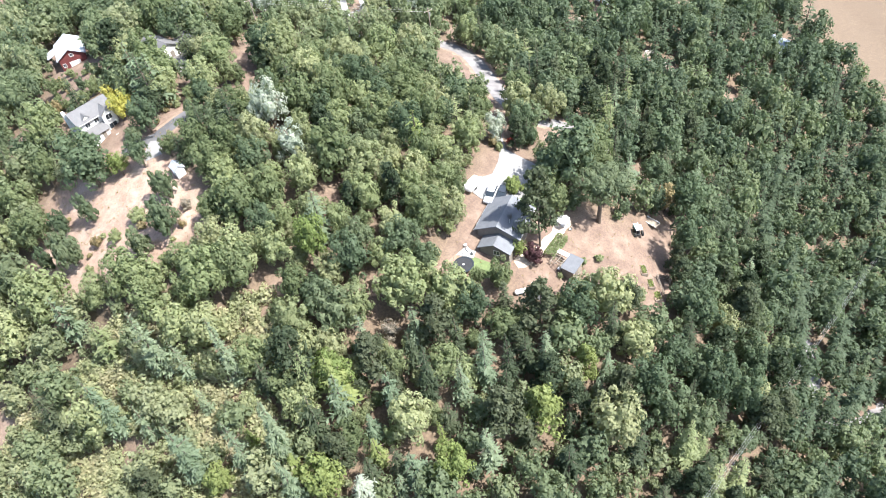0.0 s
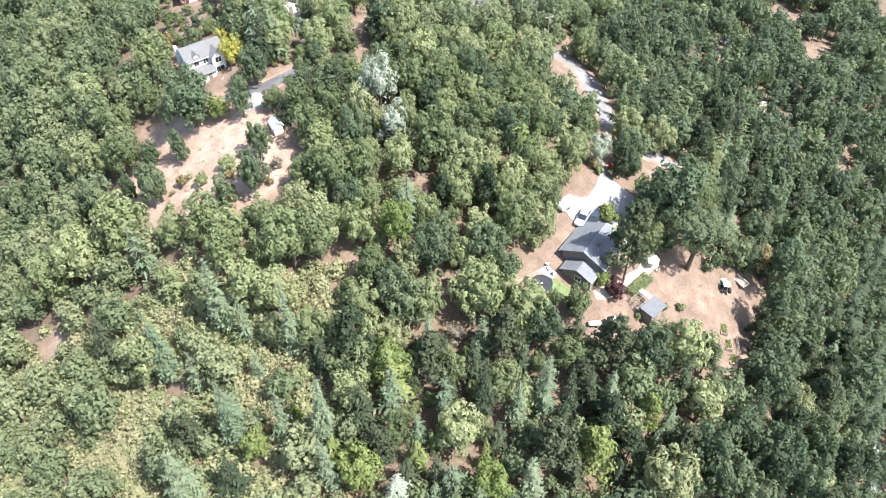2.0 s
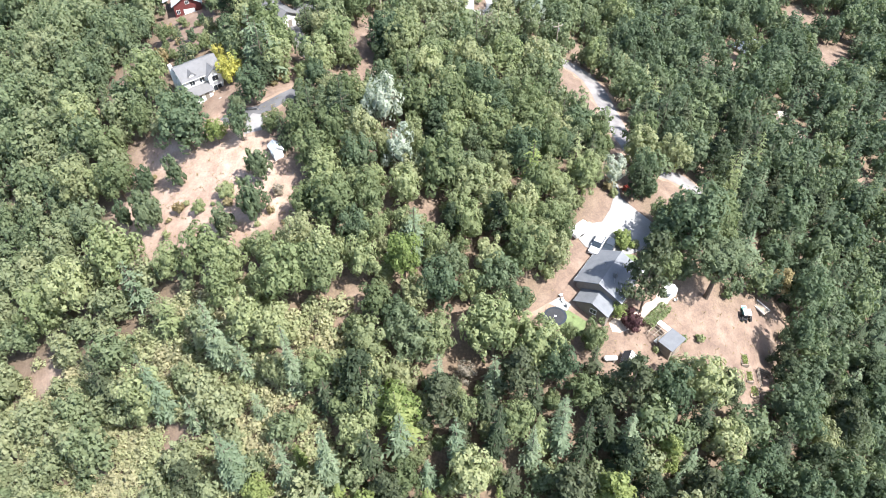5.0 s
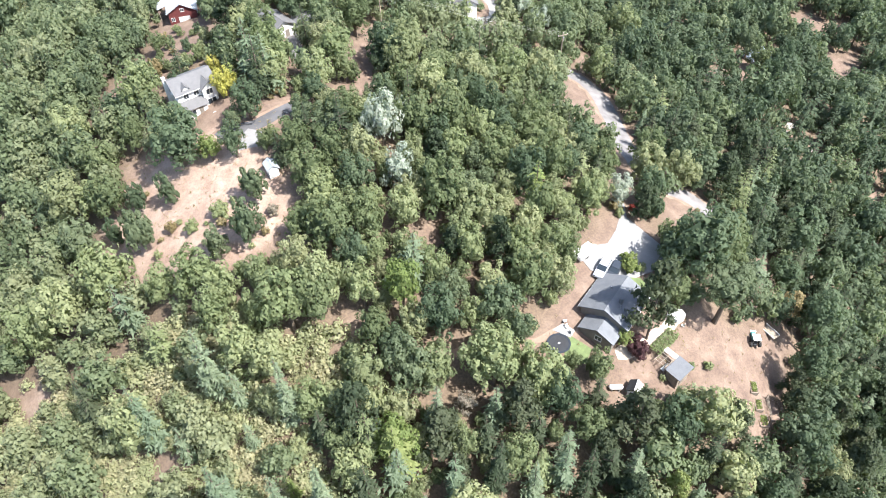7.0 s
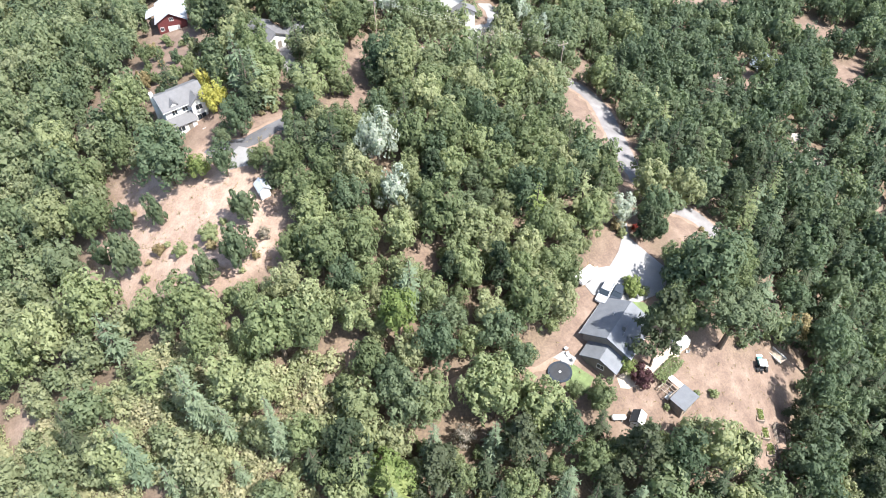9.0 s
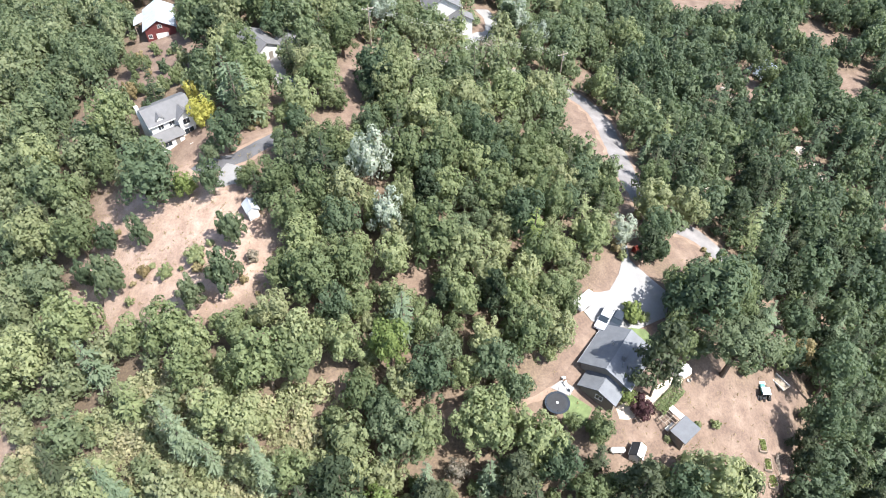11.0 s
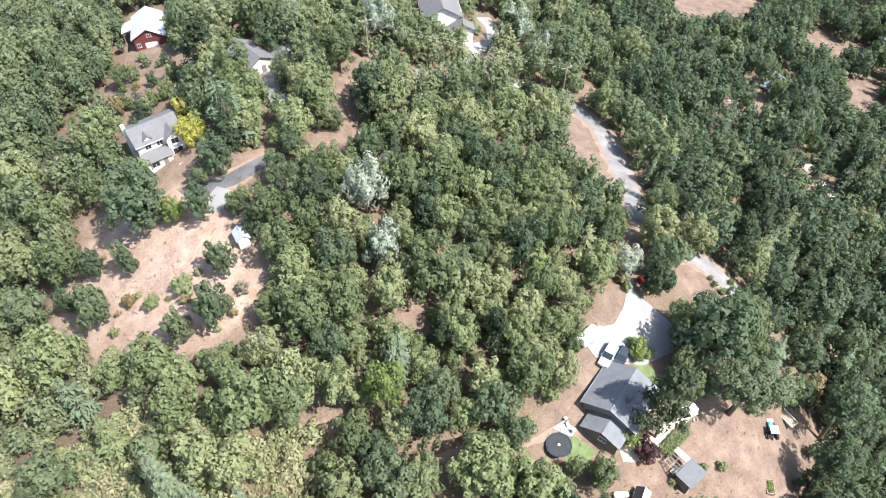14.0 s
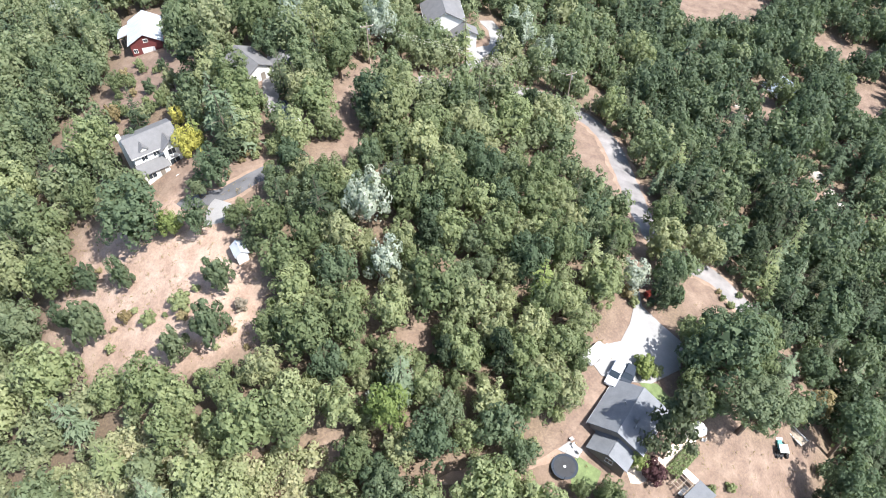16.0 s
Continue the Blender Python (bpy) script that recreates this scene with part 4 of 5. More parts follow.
tries = 0
while tries < 30000:
    tries += 1
    x, y = rng.uniform(-180, 122), rng.uniform(-72, 165)
    if x < -148 - 0.5 * max(0, y - 60) + 1.3 * max(0, -y - 20) or x > 120 - 0.75 * max(0, 10 - y) or (y > 130 and x < 0):
        continue
    is_fir = rng.rand() < conifer_share(x, y)
    r = rng.uniform(1.7, 2.8) if is_fir else rng.uniform(2.1, 4.0)
    tall = r * (rng.uniform(4.2, 6.4) if is_fir else 2.5)
    if tries > 17000:
        is_fir, r = False, rng.uniform(0.9, 1.9)
        tall = r * 2.2
    if is_open(x, y, r * 0.45):
        continue
    if in_scrub(x, y) and rng.rand() < 0.88:
        continue
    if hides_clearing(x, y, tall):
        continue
    if crowded(x, y, r, 0.6 if r > 1.95 else 0.62):
        continue
    note(x, y, r)
    FILL.append((x, y, r, tall, is_fir))
SCRUB_SPOTS = []
for _ in range(9000):
    x, y, r = rng.uniform(-140, -40), rng.uniform(-66, 2), rng.uniform(0.7, 1.9)
    if in_scrub(x, y) and x > -148 + 1.1 * max(0, -y - 20) and not is_open(x, y, 0.3 * r) and not crowded(x, y, r, 0.36):
        note(x, y, r)
        SCRUB_SPOTS.append((x, y, r))
FILL.sort(key=lambda f: math.hypot(f[0] + 32, f[1] - 0))

oaks_left, firs_left = 215, 170
stuff_cards, stuff_tint, stuff_n = [], [], 0
trunk_bits = []
for k, (x, y, r, tall, is_fir) in enumerate(FILL):
    near = math.hypot(x + 32, y) < 105
    if is_fir and firs_left > 0 and near:
        firs_left -= 1
        if dice.random() < 0.35:
            pine(x, y, tall * 0.95, "fir", 1.05)
        else:
            fir(x, y, tall, dice.choice(("fir", "fir", "fir", "blue", "olive")), r / (0.19 * tall))
        continue
    if not is_fir and oaks_left > 0 and near:
        oaks_left -= 1
        # Paler kinds west, darker east: partly tree kind, partly stand-in for light.
        west = x < -42 and y < 10
        oak(x, y, r, dice.choice(("olive", "olive", "oak") if west else (("oak", "live", "live", "live") if x > 12 else (("oak", "oak", "olive") if y < 5 else ("oak", "oak", "oak", "live", "olive")))), dice.uniform(0.95, 1.3))
        continue
    a = rng.uniform(0, 6.28)
    turn = np.array([[math.cos(a), -math.sin(a), 0], [math.sin(a), math.cos(a), 0], [0, 0, 1]])
    base = FIRS[rng.randint(len(FIRS))] * (r / 0.19, r / 0.19, tall) if is_fir else OAKS[rng.randint(len(OAKS))] * (r, r, r * rng.uniform(1.0, 1.4))
    share = (0.5 if math.hypot(x + 32, y) > 110 else 0.75) if is_fir else min(1.0, max(0.15, (r / 3.2) ** 2)) * (0.3 if math.hypot(x + 32, y) > 105 else 0.42)
    if share < 1:
        base = base[rng.permutation(len(base))[: int(len(base) * share)]]
        c = base.mean(1, keepdims=True)
        base = c + (base - c) * share**-0.4
    stuff_cards.append(base @ turn.T + np.array([x, y, h(x, y)]))
    # Tint also carries light by position: paler in the west, darker east.
    tint = np.clip((0.15 if is_fir else 0.5) + ((0.32 if y < 8 else 0.05) if x < -40 else 0.0) - (0.36 if x > 18 else 0.0) + rng.normal() * 0.22, 0, 1)
    stuff_tint.append(np.full(len(base), tint))
    trunk_bits.append((x, y, r, tall))
for nm, sides, words in (("oak_woods", 3, "dense oak woods on the far hillside"), ("fir_woods", 4, "scattered dark firs among the far woods")):
    some = [k for k, c in enumerate(stuff_cards) if c.shape[1] == sides]
    woods = cards_mesh(nm, np.concatenate([stuff_cards[k] for k in some]), WOODS)
    woods.attributes.new("tint", "FLOAT", "FACE").data.foreach_set("value", np.concatenate([stuff_tint[k] for k in some]).astype(np.float32))
    tagged(new(nm, woods), words, "woods", kind="stuff")
brush, brush_tint = [], []
for x, y, r in SCRUB_SPOTS:
    c = BUSHES[rng.randint(4)]
    c = c[rng.permutation(len(c))[: int(100 + 100 * r)]] * (r * 1.15, r * 1.15, r * rng.uniform(0.5, 1.25))
    m = c.mean(1, keepdims=True)
    c = m + (c - m) * 1.45
    a = rng.uniform(0, 6.28)
    brush.append(c @ np.array([[math.cos(a), -math.sin(a), 0], [math.sin(a), math.cos(a), 0], [0, 0, 1]]).T + np.array([x, y, h(x, y) - 0.25 * r]))
    brush_tint.append(np.full(len(c), np.clip(0.5 + 0.3 * math.sin(x * 0.21 + 2 * math.sin(y * 0.13)) + rng.normal() * 0.18, 0, 1)))
bme = cards_mesh("brush", np.concatenate(brush), SCRUB)
bme.attributes.new("tint", "FLOAT", "FACE").data.foreach_set("value", np.concatenate(brush_tint).astype(np.float32))
tagged(new("brush", bme), "continuous low olive-green brush on the dry slope", "brush", kind="stuff")
tv, tf = [], []
for x, y, r, tall in trunk_bits:
    z, n0 = h(x, y), len(tv)
    for lev, rad in ((-0.5, 0.075 * r), (tall * 0.62, 0.03 * r)):
        tv += [(x + rad * math.cos(k * 1.257), y + rad * math.sin(k * 1.257), z + lev) for k in range(5)]
    tf += [(n0 + k, n0 + (k + 1) % 5, n0 + 5 + (k + 1) % 5, n0 + 5 + k) for k in range(5)]
# dry weeds and tufts on the open ground
wr = np.random.RandomState(9)
spots = []
while len(spots) < 650:
    x, y = (wr.uniform(-98, -56), wr.uniform(-8, 28)) if wr.rand() < 0.5 else (wr.uniform(-14, 36), wr.uniform(-32, 14))
    if is_open(x, y, -1.0) and from_line(DRIVE, x, y) > 7 and math.hypot(x + 3, y + 10) > 9:
        spots.append((x, y, h(x, y)))
spots = np.repeat(np.array(spots), 9, axis=0)
tuft = spots + wr.normal(size=spots.shape) * (0.22, 0.22, 0.06) + (0, 0, 0.14)
weeds = cards_mesh("dry_weeds", leaf_cards(tuft, wr.normal(size=tuft.shape) + (0, 0, 0.5), wr.uniform(0.05, 0.12, len(tuft)), wr), DRY)
tagged(new("dry_weeds", weeds), "scattered straw-coloured weeds on the bare ground", "weeds", kind="stuff")
tagged(new("woods_trunks", raw("woods_trunks", tv, tf, BARK)), "brown trunks of the woods' trees", "trunks", kind="stuff")

# ---- buildings ----
def at_ground(x, y, turn=0.0, dz=0.0):
    return pose(x, y, h(x, y) + dz, 0, 0, turn)


def roof_slab(bm, x0, z0, x1, z1, y0, y1, t=0.16):
    """One roof slope with thickness, from eave (x0, z0) to ridge (x1, z1)."""
    d = Vector((x1 - x0, 0, z1 - z0)).normalized()
    n = Vector((-d.z, 0, d.x))
    if n.z < 0:
        n = -n
    prism(bm, [(x0, z0), (x1, z1), (x1 + n.x * t, z1 + n.z * t), (x0 + n.x * t, z0 + n.z * t)], y0, y1)
    return bm


def window(parent, x, y, z, w, hgt, face, name="window"):
    """A framed window, set proud of a wall; face: the way it looks, one of +x -x +y -y."""
    ax, sg = face[1], 1 if face[0] == "+" else -1
    fr, pn = bmesh.new(), bmesh.new()

    def put(bm, a0, z0, a1, z1, d0, d1):
        lo, hi = sorted((sg * d0, sg * d1))
        if ax == "x":
            box(bm, x + lo, y + a0, z0, x + hi, y + a1, z1)
        else:
            box(bm, x + a0, y + lo, z0, x + a1, y + hi, z1)

    put(fr, -w / 2 - 0.08, z, -w / 2, z + hgt, 0.0, 0.07)
    put(fr, w / 2, z, w / 2 + 0.08, z + hgt, 0.0, 0.07)
    put(fr, -w / 2 - 0.08, z + hgt, w / 2 + 0.08, z + hgt + 0.09, 0.0, 0.07)
    put(fr, -w / 2 - 0.12, z - 0.09, w / 2 + 0.12, z, 0.0, 0.11)
    put(fr, -0.03, z, 0.03, z + hgt, 0.01, 0.05)
    put(pn, -w / 2, z, w / 2, z + hgt, 0.005, 0.03)
    frame_ob = part(name, fr, WHITE, parent)
    part("pane", pn, GLASS, frame_ob)
    return frame_ob


def door(parent, x, y, z, w, hgt, face, mat, name="door"):
    ax, sg = face[1], 1 if face[0] == "+" else -1
    bm = bmesh.new()
    lo, hi = sorted((0.0, sg * 0.08))
    rows = 4 if w > 2 else 1
    for k in range(rows):
        z0, z1 = z + hgt * k / rows + 0.015, z + hgt * (k + 1) / rows - 0.015
        if ax == "x":
            box(bm, x + lo, y - w / 2, z0, x + hi, y + w / 2, z1)
        else:
            box(bm, x - w / 2, y + lo, z0, x + w / 2, y + hi, z1)
    return part(name, bm, mat, parent)


def gable_block(parent, w, ln, base, eave, ridge, wall_mat, roof_mat, cx=0.0, cy=0.0, over=0.45, seams=0):
    """Walls with gable ends and a two-sloped roof; the ridge runs along y."""
    wall = bmesh.new()
    prism(wall, [(cx - w / 2, base), (cx + w / 2, base), (cx + w / 2, eave), (cx, ridge), (cx - w / 2, eave)], cy - ln / 2, cy + ln / 2)
    wall_ob = part("wall", wall, wall_mat, parent)
    k = (ridge - eave) / (w / 2)
    y0, y1 = cy - ln / 2 - over, cy + ln / 2 + over
    roof = bmesh.new()
    for sg in (-1, 1):
        roof_slab(roof, cx + sg * (w / 2 + over), eave - over * k, cx, ridge, y0, y1)
    roof_ob = part("roof", roof, roof_mat, parent)
    cap = bmesh.new()
    prism(cap, [(cx - 0.16, ridge + 0.12), (cx + 0.16, ridge + 0.12), (cx, ridge + 0.22)], y0 - 0.01, y1 + 0.01)
    part("ridge_cap", cap, roof_mat, roof_ob)
    for sg in (-1, 1):
        g = bmesh.new()
        xe, ze = cx + sg * (w / 2 + over), eave - over * k
        box(g, min(xe, xe + sg * 0.12), y0, ze - 0.06, max(xe, xe + sg * 0.12), y1, ze + 0.1)
        part("gutter", g, WHITE, roof_ob)
        for i in range(seams):
            y = y0 + (y1 - y0) * (i + 0.5) / seams
            s = bmesh.new()
            roof_slab(s, xe, ze + 0.19, cx, ridge + 0.19, y - 0.03, y + 0.03, 0.04)
            part("seam", s, roof_mat, roof_ob)
    return wall_ob, roof_ob


def grey_house():
    e = thing("house", pose(-3.2, -10.6, 0.6, 0, 0, -37), "low house with a grey shingle gable roof and dark siding", "house")
    gable_block(e, 8.2, 8.0, -6.5, 0.0, 2.0, SIDING, SHINGLE)
    # lower wing on the downhill side
    part("wing", prism(bmesh.new(), [(-2.5, -7.0), (3.3, -7.0), (3.3, -1.5), ((-2.5 + 3.3) / 2, -0.1), (-2.5, -1.5)], -6.9, -8.0 / 2 - 0.01), SIDING, e)
    roof = bmesh.new()
    mid = (-2.5 + 3.3) / 2
    k = (-0.1 - -1.5) / (mid - -2.5)
    for sg, edge in ((-1, -2.5), (1, 3.3)):
        roof_slab(roof, edge + sg * 0.4, -1.5 - 0.4 * k, mid, -0.1, -6.9 - 0.4, -8.0 / 2 + 0.6)
    part("wing_roof", roof, SHINGLE, e)
    window(e, mid + 0.4, -6.9, -1.5 - 1.3, 1.1, 1.0, "-y")
    window(e, -8.2 / 2, 2.0, -1.6, 1.6, 1.1, "-x")
    window(e, -8.2 / 2, -2.2, -1.6, 1.2, 1.1, "-x")
    window(e, 8.2 / 2, -1.0, -1.6, 1.6, 1.1, "+x")
    window(e, 8.2 / 2, 2.6, -1.6, 1.2, 1.1, "+x")
    door(e, 2.0, 8.0 / 2, -2.5, 4.6, 2.2, "+y", WHITE, "garage_door")
    fascia = bmesh.new()
    box(fascia, -8.2 / 2 - 0.5, -8.0 / 2 - 0.52, -0.36, -8.2 / 2 - 0.42, 8.0 / 2 + 0.45, -0.1)
    part("fascia", fascia, SIDING, e, "dark brown fascia board")
    for x, y in ((-1.2, 0.6), (1.8, -2.0)):
        part("vent_pipe", tube(bmesh.new(), (x, y, 1.3), (x, y, 2.3), 0.07), STEEL, e)
    chim = boxed(1.1, -1.2, 0.9, 1.7, -0.6, 2.6)
    part("chimney", chim, SHINGLE_PALE, e)
    return e


grey_house()


def white_house():
    e = thing("house", pose(-81.0, 36.3, 10.8, 0, 0, -56) @ Matrix.Scale(0.86, 4), "two-storey white house with pale grey shingle roofs", "house")
    gable_block(e, 7.0, 9.4, -3.0, 5.4, 7.2, WHITE, SHINGLE_PALE)
    low = boxed(3.51, -4.6, -3.0, 5.6, 0.9, 2.0)
    part("ground_floor", low, WHITE, e)
    r = bmesh.new()
    roof_slab(r, 6.0, 1.95, 3.52, 3.1, -5.0, 1.3)
    part("porch_roof", r, SHINGLE_PALE, e)
    cross = part("cross_gable", prism(bmesh.new(), [(-1.6, -3.0), (1.6, -3.0), (1.6, 5.2), (0, 6.5), (-1.6, 5.2)], -4.3, -1.0), WHITE, e)
    cr = bmesh.new()
    for sg in (-1, 1):
        roof_slab(cr, sg * 1.95, 5.0, 0, 6.55, -4.7, -0.6, 0.14)
    part("cross_roof", cr, SHINGLE_PALE, cross)
    cross.matrix_local = pose(0.3, 2.6, 0.0, 0, 0, 90)
    window(e, 3.5, -2.6, 3.6, 1.1, 1.1, "+x")
    window(e, 3.5, -0.2, 3.6, 1.1, 1.1, "+x")
    window(e, 4.6, 2.6, 3.4, 1.4, 1.3, "+x")
    window(e, 4.6, 2.6, 0.5, 2.0, 1.7, "+x")
    window(e, 5.6, -2.8, 0.4, 1.6, 1.2, "+x")
    door(e, 5.6, -0.6, -0.1, 0.95, 1.95, "+x", SIDING)
    window(e, -1.5, -4.7, 3.2, 1.2, 1.4, "-y")
    window(e, 1.6, -4.7, 3.2, 1.2, 1.4, "-y")
    dormer = part("dormer", prism(bmesh.new(), [(-0.7, 4.6), (0.7, 4.6), (0.7, 6.0), (0, 6.6), (-0.7, 6.0)], -3.3, -0.8), WHITE, e)
    dr = bmesh.new()
    for sg in (-1, 1):
        roof_slab(dr, sg * 0.9, 5.85, 0, 6.65, -3.5, -0.5, 0.1)
    part("dormer_roof", dr, SHINGLE_PALE, dormer)
    dormer.matrix_local = pose(0, -2.2, 0.0, 0, 0, 90)
    part("chimney", boxed(-2.6, -5.5, -2.5, -1.7, -4.72, 7.2, bevel=0.05), WHITE, e)
    deck = boxed(4.62, 1.0, -3.0, 8.2, 4.6, -0.15)
    part("terrace", deck, CONCRETE, e, "pale terrace slab")
    rails = bars([((8.1, y, -0.15), (8.1, y, 0.85)) for y in (1.1, 2.3, 3.4, 4.5)] + [((8.1, 1.1, 0.85), (8.1, 4.5, 0.85))], 0.05)
    part("railing", rails, WHITE, e)
    return e


white_house()


def red_house():
    e = thing("house", pose(-92.6, 75.6, 7.6, 0, 0, 14) @ Matrix.Scale(0.82, 4), "barn-red house with a white metal roof and white garage door", "house")
    gable_block(e, 7.8, 10.5, -2.5, 3.6, 5.9, RED, WHITE_METAL, seams=8)
    door(e, 0.3, -5.25, -0.3, 3.2, 2.3, "-y", WHITE, "garage_door")
    window(e, 0.2, -5.25, 3.6, 1.0, 0.8, "-y")
    window(e, -2.9, -5.25, 0.9, 0.9, 1.0, "-y")
    window(e, 3.9, -1.5, 0.9, 1.4, 1.1, "+x")
    lean = bmesh.new()
    roof_slab(lean, -7.2, 2.2, -4.3, 3.2, 0.0, 4.5)
    part("lean_to_roof", lean, WHITE_METAL, e)
    for y in (0.3, 4.2):
        part("post", tube(bmesh.new(), (-6.9, y, -2.0), (-6.9, y, 2.3), 0.09), WOOD, e)
    return e


red_house()


def garage_cottage():
    e = thing("cottage", pose(-67.2, 58.4, 12.0, 0, 0, 42), "white cottage with a pale grey roof among oaks", "house")
    gable_block(e, 5.6, 7.5, -2.0, 2.7, 4.3, WHITE, SHINGLE_PALE)
    door(e, 0.6, -3.75, 0.0, 0.95, 2.05, "-y", SIDING)
    window(e, -1.5, -3.75, 0.9, 1.0, 1.1, "-y")
    window(e, 2.8, 0.5, 0.9, 1.4, 1.1, "+x")
    g = thing("garage", pose(-60.8, 60.0, 12.0, 0, 0, 5), "white detached garage with a pale flat-pitched roof", "garage")
    gable_block(g, 5.0, 5.0, -2.0, 2.4, 3.1, WHITE, SHINGLE_PALE, over=0.3)
    door(g, 0, -2.5, 0.0, 2.6, 2.1, "-y", WHITE, "garage_door")


garage_cottage()


def far_white_house():
    e = thing("house", pose(-28.8, 89.5, -0.4, 0, 0, 8), "white two-storey house with a grey roof and front gable", "house")
    gable_block(e, 8.5, 8.0, -2.5, 5.2, 7.8, WHITE, SHINGLE_PALE)
    wing = prism(bmesh.new(), [(1.5, -2.5), (6.8, -2.5), (6.8, 3.0), (4.15, 4.6), (1.5, 3.0)], -6.5, -4.02)
    part("front_wing", wing, WHITE, e)
    r = bmesh.new()
    for sg in (-1, 1):
        roof_slab(r, 4.15 + sg * 3.0, 2.8, 4.15, 4.6, -6.9, -3.9)
    part("wing_roof", r, SHINGLE_PALE, e)
    window(e, -2.0, -4.0, 3.2, 1.2, 1.3, "-y")
    window(e, -2.0, -4.0, 0.5, 1.6, 1.4, "-y")
    window(e, 4.15, -6.5, 0.6, 1.8, 1.4, "-y")
    window(e, 4.25, 0.5, 3.2, 1.2, 1.3, "+x")


far_white_house()


def valley_house():
    e = thing("house", pose(62.5, 93.0, -25.0, 0, 0, 30), "blue-grey roofed house half hidden by trees", "house")
    gable_block(e, 7.0, 9.0, -2.0, 2.6, 4.4, WHITE, BLUE_METAL, seams=6)
    window(e, -1.5, -4.5, 0.8, 1.4, 1.1, "-y")
    window(e, -3.5, 1.5, 0.8, 1.4, 1.1, "-x")
    b = thing("barn", pose(103.6, 62.0, -35.2, 0, 0, 26), "long low barn with a blue-grey metal roof", "barn")
    gable_block(b, 6.5, 16.0, -2.5, 3.0, 4.4, WOOD, BLUE_METAL, seams=12)
    door(b, 0, -8.0, 0.0, 2.4, 2.4, "-y", WOOD, "barn_door")
    window(b, -3.25, 2.0, 1.0, 1.2, 0.9, "-x")


valley_house()


# ---- vehicles ----
def car(name, x, y, turn, paint, label, length=4.6, wide=1.82, tall=1.65, pitch=0.0):
    e = thing(name, pose(x, y, h(x, y) + 0.09, pitch, 0, turn), label, "car", "parked cars")
    n = length / 2
    body = bmesh.new()
    prism(body, [(-n, 0.35), (-n, 0.75), (-n + 0.15, 0.92), (n - 1.2, 0.98), (n - 0.1, 0.8), (n, 0.6), (n, 0.32)], -wide / 2, wide / 2)
    bmesh.ops.bevel(body, geom=body.edges[:], offset=0.06, segments=2, affect="EDGES")
    body_ob = part("body", body, paint, e)
    cab = bmesh.new()
    prism(cab, [(-n + 0.12, 0.94), (-n + 0.4, tall - 0.06), (n - 2.2, tall - 0.06), (n - 1.35, 0.95)], -wide / 2 + 0.12, wide / 2 - 0.12)
    part("glasshouse", cab, GLASS, e)
    top = boxed(-n + 0.4, -wide / 2 + 0.16, tall - 0.07, n - 2.15, wide / 2 - 0.16, tall + 0.02, bevel=0.03)
    part("roof", top, paint, e)
    for sx in (-n + 0.85, n - 0.85):
        for sy in (-1, 1):
            w = part("wheel", tube(bmesh.new(), (sx, sy * (wide / 2 - 0.2), 0.33), (sx, sy * (wide / 2 + 0.01), 0.33), 0.33, n=16), RUBBER, e)
            part("rim", tube(bmesh.new(), (sx, sy * (wide / 2 + 0.005), 0.33), (sx, sy * (wide / 2 + 0.025), 0.33), 0.2, n=12), STEEL, w)
    for sy in (-1, 1):
        part("headlight", boxed(n - 0.06, sy * 0.62 - 0.16, 0.62, n + 0.015, sy * 0.62 + 0.16, 0.76), GLASS, body_ob)
        part("mirror", boxed(n - 1.75, sy * (wide / 2 + 0.09) - 0.09, 0.98, n - 1.6, sy * (wide / 2 + 0.09) + 0.09, 1.12), paint, body_ob)
    return e


car("suv", -4.0, -3.5, 237, PAINT_SILVER, "silver SUV parked on the pale concrete drive")
car("sedan", -1.9, -3.7, 237, PAINT_DARK, "dark sedan parked in tree shade by the house", 4.4, 1.78, 1.45)
car("pickup", -58.9, 45.4, 110, PAINT_DARK, "dark pickup parked on the shaded driveway", 5.0, 1.85, 1.7)
car("van", -56.4, 41.2, 120, PAINT_WHITE, "white van parked at the lane's end", 4.9, 1.9, 1.95)


def tractor(x, y, turn):
    e = thing("tractor", at_ground(x, y, turn), "small teal and white utility tractor on bare ground", "tractor")
    part("hood", boxed(0.1, -0.4, 0.6, 1.7, 0.4, 1.15, bevel=0.08), PAINT_TEAL, e)
    part("seat", boxed(-0.75, -0.3, 0.75, -0.25, 0.3, 1.2, bevel=0.06), DARK, e)
    part("canopy", boxed(-1.0, -0.7, 2.0, 0.5, 0.7, 2.1, bevel=0.03), PAINT_WHITE, e)
    for px in (-0.9, 0.4):
        for py in (-0.6, 0.6):
            part("canopy_post", tube(bmesh.new(), (px, py, 0.7), (px, py, 2.0), 0.035), STEEL, e)
    part("frame", boxed(-1.0, -0.35, 0.4, 1.6, 0.35, 0.62, bevel=0.03), DARK, e)
    part("loader", boxed(1.9, -0.8, 0.15, 2.4, 0.8, 0.65, bevel=0.05), PAINT_WHITE, e)
    for px, r, w in ((-0.7, 0.6, 0.35), (1.3, 0.4, 0.25)):
        for sg in (-1, 1):
            wh = part("wheel", tube(bmesh.new(), (px, sg * 0.6, r), (px, sg * (0.6 + w), r), r, n=16), RUBBER, e)
            part("rim", tube(bmesh.new(), (px, sg * (0.62 + w), r), (px, sg * (0.64 + w), r), r * 0.5, n=12), PAINT_WHITE, wh)


tractor(24.3, -11.2, 85)


